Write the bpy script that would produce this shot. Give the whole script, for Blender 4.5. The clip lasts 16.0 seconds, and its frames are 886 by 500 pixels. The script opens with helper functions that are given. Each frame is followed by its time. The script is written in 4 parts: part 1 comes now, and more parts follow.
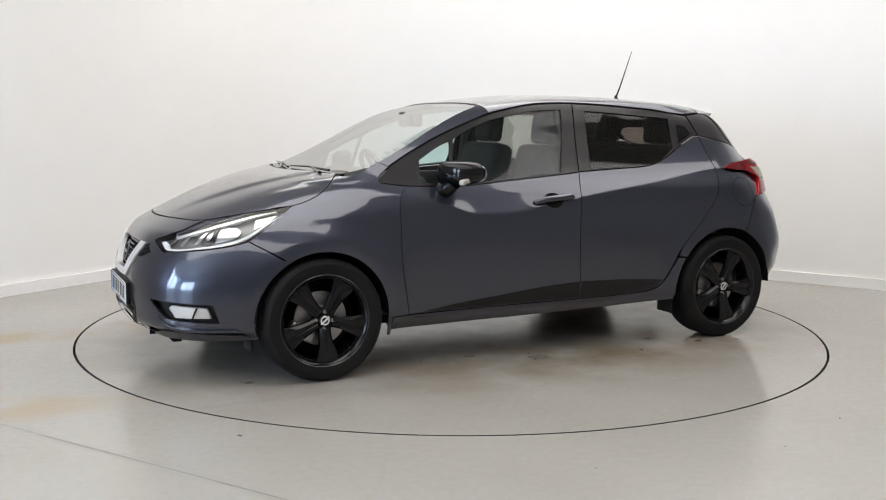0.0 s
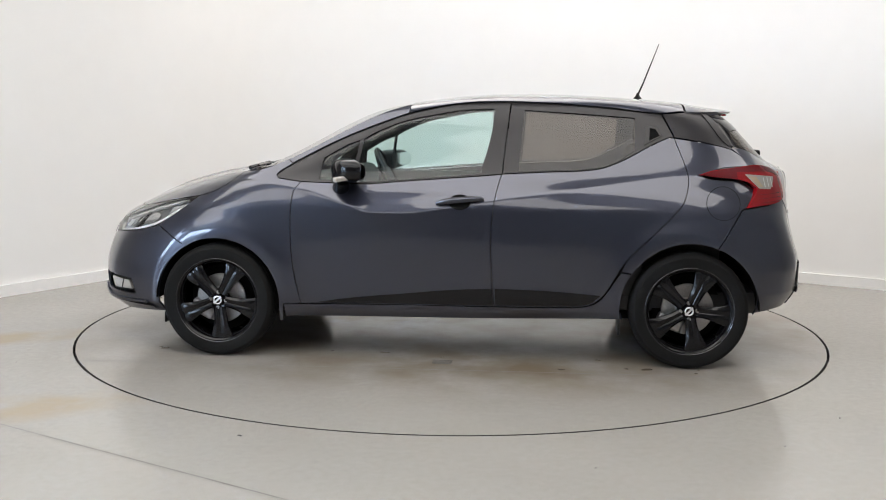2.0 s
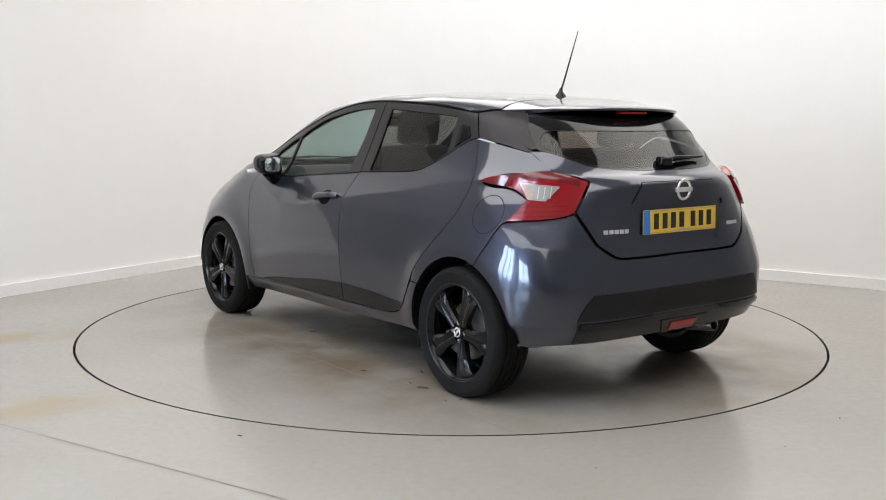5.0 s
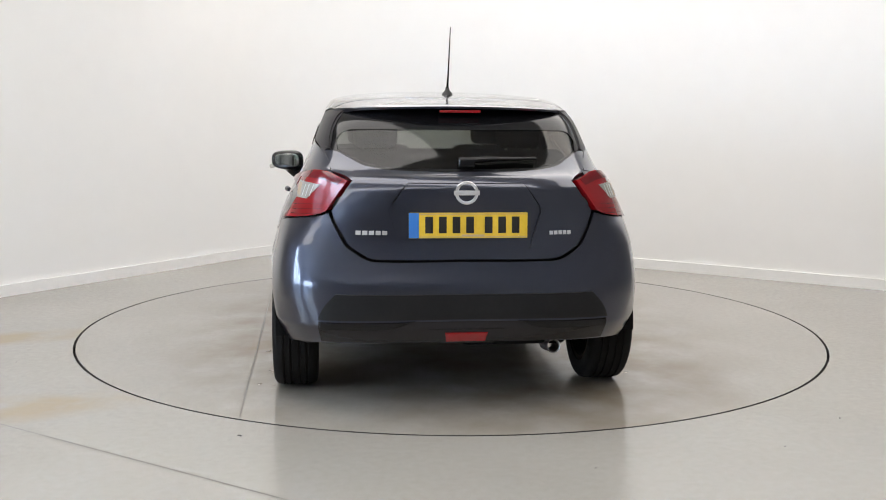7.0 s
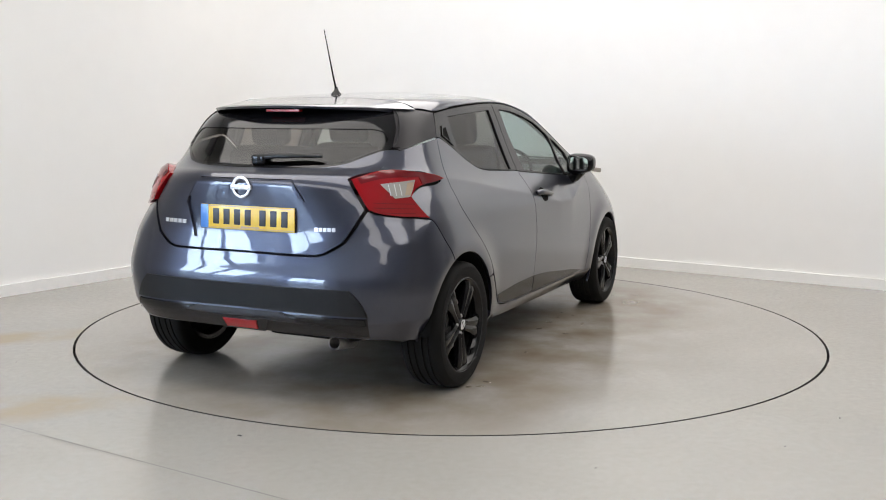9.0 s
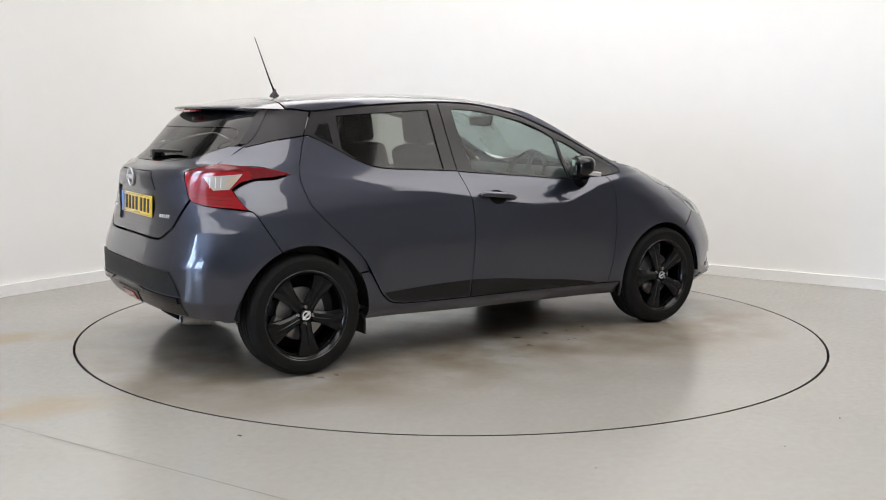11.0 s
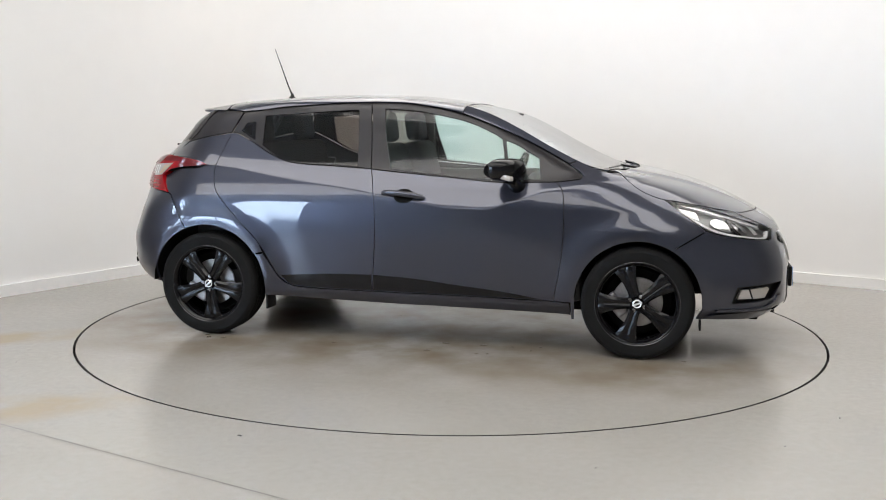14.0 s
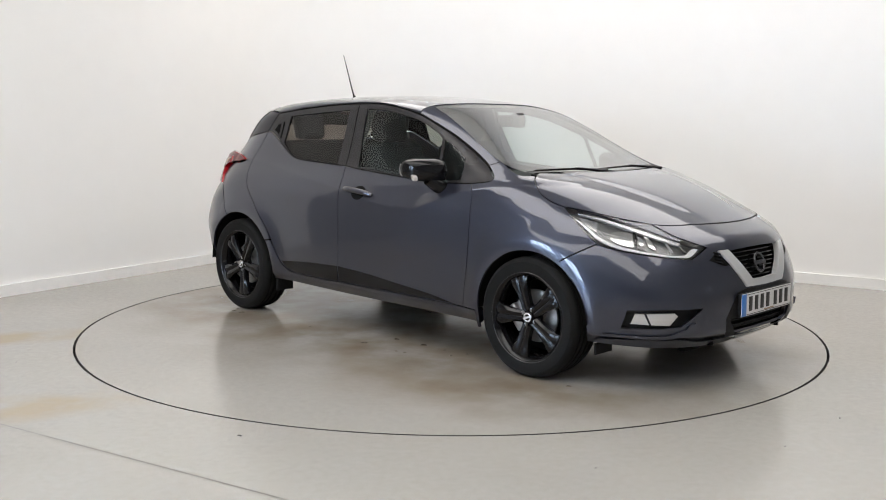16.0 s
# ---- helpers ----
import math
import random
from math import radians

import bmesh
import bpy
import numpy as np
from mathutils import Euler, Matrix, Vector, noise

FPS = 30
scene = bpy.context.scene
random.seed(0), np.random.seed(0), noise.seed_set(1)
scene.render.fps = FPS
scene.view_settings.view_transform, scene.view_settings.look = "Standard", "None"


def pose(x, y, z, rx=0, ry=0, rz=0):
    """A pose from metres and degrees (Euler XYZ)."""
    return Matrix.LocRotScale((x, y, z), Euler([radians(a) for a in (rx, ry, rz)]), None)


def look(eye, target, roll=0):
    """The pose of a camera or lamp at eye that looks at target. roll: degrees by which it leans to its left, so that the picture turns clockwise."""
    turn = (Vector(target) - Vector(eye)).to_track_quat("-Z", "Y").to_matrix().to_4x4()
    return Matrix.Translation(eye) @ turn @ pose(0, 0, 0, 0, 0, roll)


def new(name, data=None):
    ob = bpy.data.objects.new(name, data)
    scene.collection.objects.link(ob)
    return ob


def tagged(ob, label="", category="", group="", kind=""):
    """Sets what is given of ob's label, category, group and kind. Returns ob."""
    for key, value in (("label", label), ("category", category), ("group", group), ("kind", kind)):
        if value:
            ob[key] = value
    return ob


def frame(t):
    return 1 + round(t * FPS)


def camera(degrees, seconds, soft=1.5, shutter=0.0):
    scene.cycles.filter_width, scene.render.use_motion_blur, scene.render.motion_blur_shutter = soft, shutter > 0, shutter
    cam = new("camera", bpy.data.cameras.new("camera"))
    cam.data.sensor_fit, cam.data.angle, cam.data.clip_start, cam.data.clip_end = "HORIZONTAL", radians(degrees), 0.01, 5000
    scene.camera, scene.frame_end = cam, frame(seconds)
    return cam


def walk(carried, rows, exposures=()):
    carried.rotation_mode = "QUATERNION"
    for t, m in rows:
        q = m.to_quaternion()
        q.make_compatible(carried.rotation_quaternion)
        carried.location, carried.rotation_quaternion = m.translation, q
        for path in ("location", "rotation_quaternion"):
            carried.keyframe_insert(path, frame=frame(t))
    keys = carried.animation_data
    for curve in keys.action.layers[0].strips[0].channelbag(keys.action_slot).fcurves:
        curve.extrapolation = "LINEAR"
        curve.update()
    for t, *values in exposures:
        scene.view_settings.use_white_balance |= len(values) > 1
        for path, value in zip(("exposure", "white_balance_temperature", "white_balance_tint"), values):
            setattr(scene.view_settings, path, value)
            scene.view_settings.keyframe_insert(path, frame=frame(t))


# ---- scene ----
eye = Vector((0.0, -6.1805, 1.2932))
yaw, pitch = radians(0.459), radians(-7.557)
ahead = Vector((-math.sin(yaw) * math.cos(pitch), math.cos(yaw) * math.cos(pitch), math.sin(pitch)))
cam = camera(48.44, 16.0, soft=1.0)
walk(cam, [(0.0, look(eye, eye + ahead, 0.406)), (16.0, look(eye, eye + ahead, 0.406))])

# ---- light ----
EXPOSURE = -0.06
scene.view_settings.exposure = EXPOSURE
world = bpy.data.worlds.new("world")
scene.world = world
world.use_nodes = True
wn = world.node_tree
sky = wn.nodes.new("ShaderNodeTexSky")
sky.sky_type, sky.sun_disc, sky.sun_elevation, sky.sun_rotation = "NISHITA", False, radians(40), radians(210)
wn.nodes["Background"].inputs["Strength"].default_value = 0.12
wn.links.new(sky.outputs[0], wn.nodes["Background"].inputs[0])

# The room's axes: ALONG runs with the wall that meets the far corner from the camera's side, ACROSS with the other.
ALONG, ACROSS = Vector((0.531, 0.847, 0)).normalized(), Vector((0.847, -0.531, 0)).normalized()
CORNER = Vector((-1.10, 4.22, 0))
DEPTH, BREADTH, HEIGHT = 12.5, 9.5, 3.6


def room(a, c, z=0.0):
    """A place by metres from the far corner: back along the one wall, out along the other."""
    return CORNER - ALONG * a + ACROSS * c + Vector((0, 0, z))


def lamp(name, at, aim, w, h, watts, colour=(1, 1, 1)):
    d = bpy.data.lights.new(name, "AREA")
    d.shape, d.size, d.size_y, d.energy, d.color = "RECTANGLE", w, h, watts, colour
    ob = new(name, d)
    ob.matrix_world = look(at, aim)
    return ob


LAMP_W = (60.0, 63.0, 32.0)
CAR_X, CAR_Y = -0.0737, 0.1678
# joint lines and a drain plate, in the turntable's own axes
DISC_LINES = [((-1.92, 1.15), (1.90, 1.21), 0.0025)]
DRAIN = (-0.045, 1.01)


# ---- materials ----
def material(name, colour, rough=0.5, metal=0.0, coat=0.0, spec=0.5):
    m = bpy.data.materials.new(name)
    m.use_nodes = True
    b = m.node_tree.nodes["Principled BSDF"]
    b.inputs["Base Color"].default_value = (*colour, 1)
    b.inputs["Roughness"].default_value, b.inputs["Metallic"].default_value = rough, metal
    b.inputs["Coat Weight"].default_value, b.inputs["Coat Roughness"].default_value = coat, 0.03
    b.inputs["Specular IOR Level"].default_value = spec
    return m


def node(m, kind, **values):
    n = m.node_tree.nodes.new(kind)
    for k, v in values.items():
        n.inputs[k.replace("_", " ")].default_value = v
    return n


def link(m, a, b):
    m.node_tree.links.new(a, b)


def mottle(m, scales, low, high, rough=None, bump=0.0, bump_scale=200.0):
    """Two scales of noise between two colours, and fine relief."""
    t, b = m.node_tree, m.node_tree.nodes["Principled BSDF"]
    co = t.nodes.new("ShaderNodeTexCoord")
    one = node(m, "ShaderNodeTexNoise", Scale=scales[0], Detail=5.0)
    two = node(m, "ShaderNodeTexNoise", Scale=scales[1], Detail=6.0)
    for n in (one, two):
        link(m, co.outputs["Object"], n.inputs["Vector"])
    both = t.nodes.new("ShaderNodeMath")
    both.operation = "MULTIPLY_ADD"
    both.inputs[1].default_value = 0.4
    link(m, two.outputs[0], both.inputs[0])
    scaled = t.nodes.new("ShaderNodeMath")
    scaled.operation = "MULTIPLY"
    scaled.inputs[1].default_value = 0.6
    link(m, one.outputs[0], scaled.inputs[0])
    link(m, scaled.outputs[0], both.inputs[2])
    ramp = t.nodes.new("ShaderNodeValToRGB")
    ramp.color_ramp.elements[0].position, ramp.color_ramp.elements[1].position = 0.3, 0.7
    ramp.color_ramp.elements[0].color, ramp.color_ramp.elements[1].color = (*low, 1), (*high, 1)
    link(m, both.outputs[0], ramp.inputs[0])
    link(m, ramp.outputs[0], b.inputs["Base Color"])
    if rough:
        r = node(m, "ShaderNodeMapRange", To_Min=rough[0], To_Max=rough[1])
        link(m, two.outputs[0], r.inputs[0])
        link(m, r.outputs[0], b.inputs["Roughness"])
    if bump:
        fine = node(m, "ShaderNodeTexNoise", Scale=bump_scale, Detail=3.0)
        link(m, co.outputs["Object"], fine.inputs["Vector"])
        bp = node(m, "ShaderNodeBump", Strength=bump, Distance=0.002)
        link(m, fine.outputs[0], bp.inputs["Height"])
        link(m, bp.outputs[0], b.inputs["Normal"])
    return m, ramp, co


def pane_glass(name, tint, straight=0.045, steep=5.0):
    """A thin tinted pane: seen through, with a mirror gloss that grows to the edge."""
    m = bpy.data.materials.new(name)
    m.use_nodes = True
    t = m.node_tree
    t.nodes.remove(t.nodes["Principled BSDF"])
    clear, gloss, mix = t.nodes.new("ShaderNodeBsdfTransparent"), t.nodes.new("ShaderNodeBsdfGlossy"), t.nodes.new("ShaderNodeMixShader")
    clear.inputs[0].default_value = (*tint, 1)
    gloss.inputs["Roughness"].default_value = 0.02
    edge, power, ramp = t.nodes.new("ShaderNodeLayerWeight"), t.nodes.new("ShaderNodeMath"), t.nodes.new("ShaderNodeMapRange")
    edge.inputs[0].default_value = 0.5
    power.operation = "POWER"
    power.inputs[1].default_value = steep
    ramp.inputs["To Min"].default_value = straight
    t.links.new(edge.outputs["Facing"], power.inputs[0])
    t.links.new(power.outputs[0], ramp.inputs[0])
    t.links.new(ramp.outputs[0], mix.inputs[0])
    t.links.new(clear.outputs[0], mix.inputs[1])
    t.links.new(gloss.outputs[0], mix.inputs[2])
    t.links.new(mix.outputs[0], t.nodes["Material Output"].inputs[0])
    return m


def glow(name, colour, strength):
    m = material(name, colour)
    b = m.node_tree.nodes["Principled BSDF"]
    b.inputs["Emission Color"].default_value, b.inputs["Emission Strength"].default_value = (*colour, 1), strength
    return m


paint = material("gunmetal_paint", (0.0365, 0.0405, 0.061), 0.36, 0.8, 1.0)
paint.node_tree.nodes["Principled BSDF"].inputs["Coat IOR"].default_value = 1.6
paint.node_tree.nodes["Principled BSDF"].inputs["Coat Roughness"].default_value = 0.012
flakes = node(paint, "ShaderNodeTexNoise", Scale=900.0, Detail=2.0)
flake_co = paint.node_tree.nodes.new("ShaderNodeTexCoord")
link(paint, flake_co.outputs["Object"], flakes.inputs["Vector"])
flake_rough = node(paint, "ShaderNodeMapRange", To_Min=0.24, To_Max=0.37)
link(paint, flakes.outputs[0], flake_rough.inputs[0])
link(paint, flake_rough.outputs[0], paint.node_tree.nodes["Principled BSDF"].inputs["Roughness"])
gloss_black = material("gloss_black", (0.005, 0.005, 0.006), 0.07, 0.0, 0.0, 0.35)
frame_black = material("frame_black", (0.016, 0.0145, 0.016), 0.26, 0.0, 0.0, 0.4)
pillar_black = material("pillar_black", (0.020, 0.0185, 0.021), 0.36, 0.0, 0.0, 0.3)
trim_black, *_ = mottle(material("trim_black", (0.02, 0.02, 0.02), 0.5, 0, 0, 0.2), (6, 60), (0.009, 0.009, 0.0095), (0.015, 0.015, 0.0155), (0.42, 0.6), 0.25, 600)
void_black = material("void_black", (0.006, 0.006, 0.006), 0.9, 0, 0, 0.1)
rubber, *_ = mottle(material("tyre_rubber", (0.02, 0.02, 0.02), 0.75, 0, 0, 0.15), (5, 70), (0.006, 0.006, 0.006), (0.012, 0.0118, 0.0115), (0.6, 0.85), 0.3, 400)
wheel_black, *_ = mottle(material("wheel_black", (0.010, 0.010, 0.011), 0.12, 0, 0.0, 0.3), (8, 90), (0.004, 0.004, 0.005), (0.008, 0.008, 0.009), (0.06, 0.16))
steel, *_ = mottle(material("brake_steel", (0.35, 0.34, 0.33), 0.35, 0.9), (10, 120), (0.22, 0.21, 0.2), (0.45, 0.44, 0.43), (0.3, 0.5))
chrome = material("chrome", (0.78, 0.78, 0.79), 0.24, 0.6)
rim_lip = material("rim_lip", (0.10, 0.10, 0.105), 0.25, 0.8)
satin = material("satin_chrome", (0.72, 0.72, 0.72), 0.34, 0.55)
white_trim = material("white_plastic", (0.75, 0.75, 0.74), 0.3, 0, 0.3)
lamp_chrome = material("lamp_chrome", (0.62, 0.62, 0.62), 0.14, 1.0)
lamp_grey = material("lamp_bowl", (0.16, 0.16, 0.16), 0.28, 0.5)
red_lens = material("red_lens", (0.31, 0.005, 0.009), 0.16, 0, 0.5)
dark_red = material("dark_red_lens", (0.15, 0.005, 0.009), 0.12, 0, 0.6)
amber = material("amber_lens", (0.52, 0.40, 0.29), 0.2, 0, 0.6)
clear_lens = material("frosted_lens", (0.50, 0.47, 0.43), 0.22, 0.15, 0.5)
plate_yellow, *_ = mottle(material("plate_yellow", (0.75, 0.5, 0.03), 0.3, 0, 0.4), (9, 80), (0.72, 0.47, 0.03), (0.82, 0.56, 0.05))
plate_white, *_ = mottle(material("plate_white", (0.75, 0.75, 0.75), 0.3, 0, 0.4), (9, 80), (0.70, 0.70, 0.70), (0.80, 0.80, 0.80))
plate_blue = material("plate_blue", (0.04, 0.19, 0.56), 0.3, 0, 0.4)
ink = material("plate_ink", (0.012, 0.012, 0.012), 0.4)
fabric, *_ = mottle(material("seat_fabric", (0.04, 0.04, 0.042), 0.9), (8, 50), (0.018, 0.018, 0.020), (0.032, 0.032, 0.034))
dash_grey, *_ = mottle(material("dash_plastic", (0.05, 0.05, 0.05), 0.6), (6, 50), (0.035, 0.035, 0.036), (0.055, 0.055, 0.055), (0.5, 0.7))
headliner = material("headliner", (0.55, 0.54, 0.5), 0.9)
clear_glass = pane_glass("clear_glass", (0.74, 0.87, 0.85))
screen_glass = pane_glass("screen_glass", (0.66, 0.77, 0.75), 0.36, 3.0)
privacy_glass = pane_glass("privacy_glass", (0.35, 0.325, 0.30))
lens_glass = pane_glass("lens_glass", (0.92, 0.93, 0.93))
mirror_glass = material("mirror_glass", (0.85, 0.87, 0.88), 0.02, 1.0)

wall_paint, *_ = mottle(material("wall_paint", (0.8, 0.8, 0.79), 0.7), (0.5, 6), (0.80, 0.795, 0.78), (0.83, 0.825, 0.81), (0.6, 0.75), 0.05, 120)
skirting_paint, *_ = mottle(material("skirting_paint", (0.82, 0.82, 0.8), 0.4), (3, 40), (0.79, 0.785, 0.77), (0.84, 0.835, 0.82))
dark_wall, *_ = mottle(material("grey_paint", (0.23, 0.23, 0.23), 0.8), (1, 12), (0.27, 0.267, 0.265), (0.33, 0.327, 0.325))
ceiling_paint, *_ = mottle(material("ceiling_paint", (0.82, 0.82, 0.81), 0.8), (1, 15), (0.80, 0.80, 0.79), (0.84, 0.84, 0.83))


def floor_material(name, patches, brown=(0.33, 0.275, 0.20), gloss=(0.16, 0.30)):
    m, ramp, co = mottle(material(name, (0.4, 0.39, 0.37), 0.3), (0.9, 30), (0.315, 0.297, 0.270), (0.372, 0.353, 0.324), gloss, 0.06, 90)
    t, b = m.node_tree, m.node_tree.nodes["Principled BSDF"]
    col = ramp.outputs[0]
    # fine dark and pale specks of the poured surface
    speck = node(m, "ShaderNodeTexNoise", Scale=260.0, Detail=2.0)
    link(m, co.outputs["Object"], speck.inputs["Vector"])
    sr = node(m, "ShaderNodeMapRange", From_Min=0.35, From_Max=0.65, To_Min=0.88, To_Max=1.07)
    link(m, speck.outputs[0], sr.inputs[0])
    mul = t.nodes.new("ShaderNodeVectorMath")
    mul.operation = "SCALE"
    link(m, col, mul.inputs[0])
    link(m, sr.outputs[0], mul.inputs["Scale"])
    col = mul.outputs[0]
    # soft ellipses, broken up by noise, that pull the base colour towards brown
    for x, y, length, breadth, turn, strength in patches:
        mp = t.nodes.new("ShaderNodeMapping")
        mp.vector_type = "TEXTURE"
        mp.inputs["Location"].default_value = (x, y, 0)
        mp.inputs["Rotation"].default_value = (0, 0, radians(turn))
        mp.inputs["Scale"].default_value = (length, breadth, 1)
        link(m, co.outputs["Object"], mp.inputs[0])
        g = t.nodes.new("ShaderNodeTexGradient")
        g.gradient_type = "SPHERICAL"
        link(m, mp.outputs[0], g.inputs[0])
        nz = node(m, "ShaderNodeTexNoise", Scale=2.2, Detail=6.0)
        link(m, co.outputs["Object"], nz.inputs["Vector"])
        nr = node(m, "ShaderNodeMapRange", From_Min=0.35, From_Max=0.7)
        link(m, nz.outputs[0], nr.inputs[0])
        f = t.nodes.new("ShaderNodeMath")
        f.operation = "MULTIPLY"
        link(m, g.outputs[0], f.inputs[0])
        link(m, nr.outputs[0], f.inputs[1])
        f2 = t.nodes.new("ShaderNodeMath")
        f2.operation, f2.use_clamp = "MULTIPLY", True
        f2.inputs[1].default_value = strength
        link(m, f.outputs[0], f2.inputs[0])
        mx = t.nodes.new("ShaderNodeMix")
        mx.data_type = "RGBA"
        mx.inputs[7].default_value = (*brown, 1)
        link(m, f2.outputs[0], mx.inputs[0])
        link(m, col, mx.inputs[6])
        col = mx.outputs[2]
    link(m, col, b.inputs["Base Color"])
    return m


# two tan streaks on the floor's left; browner patches over the turntable's middle
floor_paint = floor_material("floor_resin", [(-2.75, -0.62, 1.1, 0.24, 27, 2.6), (-1.95, -1.95, 1.0, 0.27, 30, 2.8)])
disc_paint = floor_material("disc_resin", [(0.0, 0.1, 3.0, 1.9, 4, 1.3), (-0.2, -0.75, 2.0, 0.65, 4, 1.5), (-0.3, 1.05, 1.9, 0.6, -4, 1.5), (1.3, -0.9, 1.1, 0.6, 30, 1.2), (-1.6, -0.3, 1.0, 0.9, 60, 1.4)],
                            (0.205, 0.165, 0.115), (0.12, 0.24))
seam_dark, *_ = mottle(material("seam_dark", (0.1, 0.09, 0.08), 0.7), (4, 50), (0.10, 0.09, 0.08), (0.19, 0.18, 0.165))
drain_dark = material("drain_iron", (0.12, 0.11, 0.10), 0.6, 0.3)
gap_dark = material("gap_dark", (0.03, 0.028, 0.026), 0.8)


# ---- mesh helpers ----
def mesh_of(name, verts, faces, mats, smooth=True, normals=None, slots=None):
    me = bpy.data.meshes.new(name)
    me.from_pydata([tuple(v) for v in verts], [], faces)
    for m in mats if isinstance(mats, (list, tuple)) else (mats,):
        me.materials.append(m)
    if slots is not None:
        me.polygons.foreach_set("material_index", slots)
    me.polygons.foreach_set("use_smooth", [smooth] * len(me.polygons))
    me.update()
    if normals is not None:
        me.normals_split_custom_set_from_vertices([tuple(n) for n in normals])
    return me


def put(name, me, parent=None, label="", m=None):
    ob = new(name, me)
    if parent is not None:
        ob.parent = parent
    if m is not None:
        ob.matrix_basis = m
    return tagged(ob, label) if label else ob


def part(name, bm, mat, parent, label="", smooth=True, m=None):
    me = bpy.data.meshes.new(name)
    bmesh.ops.recalc_face_normals(bm, faces=bm.faces)
    for f in bm.faces:
        f.smooth = smooth
    bm.to_mesh(me)
    bm.free()
    me.materials.append(mat)
    if smooth:
        me.set_sharp_from_angle(angle=radians(38))
    return put(name, me, parent, label, m)


def block(size, at=(0, 0, 0), bevel=0.01, segments=2, turn=(0, 0, 0), bm=None):
    """A rounded block in a bmesh; more than one may be joined."""
    own = bmesh.new()
    bmesh.ops.create_cube(own, size=1)
    bmesh.ops.scale(own, vec=size, verts=own.verts)
    if bevel:
        bmesh.ops.bevel(own, geom=own.edges[:], offset=min(bevel, min(size) * 0.49), segments=segments, affect="EDGES", profile=0.6)
    own.transform(pose(*at, *turn))
    return join(bm, own)


def join(bm, own):
    if bm is None:
        return own
    me = bpy.data.meshes.new("scratch")
    own.to_mesh(me)
    own.free()
    bm.from_mesh(me)
    bpy.data.meshes.remove(me)
    return bm


def lathe(profile, n=64, axis="Y", bm=None):
    """Turns (radius, along) knots round an axis."""
    own = bmesh.new()
    rings = []
    for r, a in profile:
        ring = []
        for i in range(n):
            c, s = math.cos(2 * math.pi * i / n), math.sin(2 * math.pi * i / n)
            ring.append(own.verts.new((r * c, a, r * s) if axis == "Y" else (r * c, r * s, a)))
        rings.append(ring)
    for p, q in zip(rings, rings[1:]):
        for i in range(n):
            own.faces.new((p[i], p[(i + 1) % n], q[(i + 1) % n], q[i]))
    return join(bm, own)


def tube(points, radius, n=8, bm=None):
    own = bmesh.new()
    rings = []
    pts = [Vector(p) for p in points]
    for i, p in enumerate(pts):
        d = (pts[min(i + 1, len(pts) - 1)] - pts[max(i - 1, 0)]).normalized()
        side = d.cross(Vector((0, 0, 1)))
        side = (side if side.length > 1e-3 else d.cross(Vector((1, 0, 0)))).normalized()
        up = side.cross(d)
        r = radius[i] if isinstance(radius, (list, tuple)) else radius
        rings.append([own.verts.new(p + (side * math.cos(k * 2 * math.pi / n) + up * math.sin(k * 2 * math.pi / n)) * r) for k in range(n)])
    for a, b in zip(rings, rings[1:]):
        for k in range(n):
            own.faces.new((a[k], a[(k + 1) % n], b[(k + 1) % n], b[k]))
    for ring in (rings[0], rings[-1]):
        own.faces.new(ring)
    return join(bm, own)


# ---- the room ----
def slab(name, a0, a1, c0, c1, z0, z1, mat, label="", category="", parent=None):
    """A block in the room's axes."""
    v = [room(a, c, z) for z in (z0, z1) for a, c in ((a0, c0), (a1, c0), (a1, c1), (a0, c1))]
    f = [(0, 1, 2, 3), (7, 6, 5, 4), (0, 4, 5, 1), (1, 5, 6, 2), (2, 6, 7, 3), (3, 7, 4, 0)]
    ob = put(name, mesh_of(name, v, f, mat, False), parent)
    bm = bmesh.new()
    bm.from_mesh(ob.data)
    bmesh.ops.recalc_face_normals(bm, faces=bm.faces)
    bm.to_mesh(ob.data)
    bm.free()
    return tagged(ob, label, category, kind="structure")


def coved(radius, inset, z0, z1, mat, name, thick, end=4.7, end2=6.0):
    """The two far walls in one, with a rounded corner: a strip along both, drawn from z0 to z1."""
    path = [(end, inset)] + [(inset + radius * (1 - math.sin(radians(2.5 * i))), inset + radius * (1 - math.cos(radians(2.5 * i)))) for i in range(37)] + [(inset, end2)]
    outer = [(end, inset - thick)] + [(inset + radius - (radius + thick) * math.sin(radians(2.5 * i)), inset + radius - (radius + thick) * math.cos(radians(2.5 * i))) for i in range(37)] + [(inset - thick, end2)]
    n = len(path)
    v = [room(a, c, z) for z in (z0, z1) for a, c in path] + [room(a, c, z) for z in (z0, z1) for a, c in outer]
    f = []
    for i in range(n - 1):
        f += [(i, i + 1, n + i + 1, n + i), (2 * n + i + 1, 2 * n + i, 3 * n + i, 3 * n + i + 1), (n + i, n + i + 1, 3 * n + i + 1, 3 * n + i), (i + 1, i, 2 * n + i, 2 * n + i + 1)]
    me = mesh_of(name, v, f, mat)
    bm = bmesh.new()
    bm.from_mesh(me)
    bmesh.ops.recalc_face_normals(bm, faces=bm.faces)
    bm.to_mesh(me)
    bm.free()
    me.set_sharp_from_angle(angle=radians(30))
    return tagged(put(name, me), kind="structure")


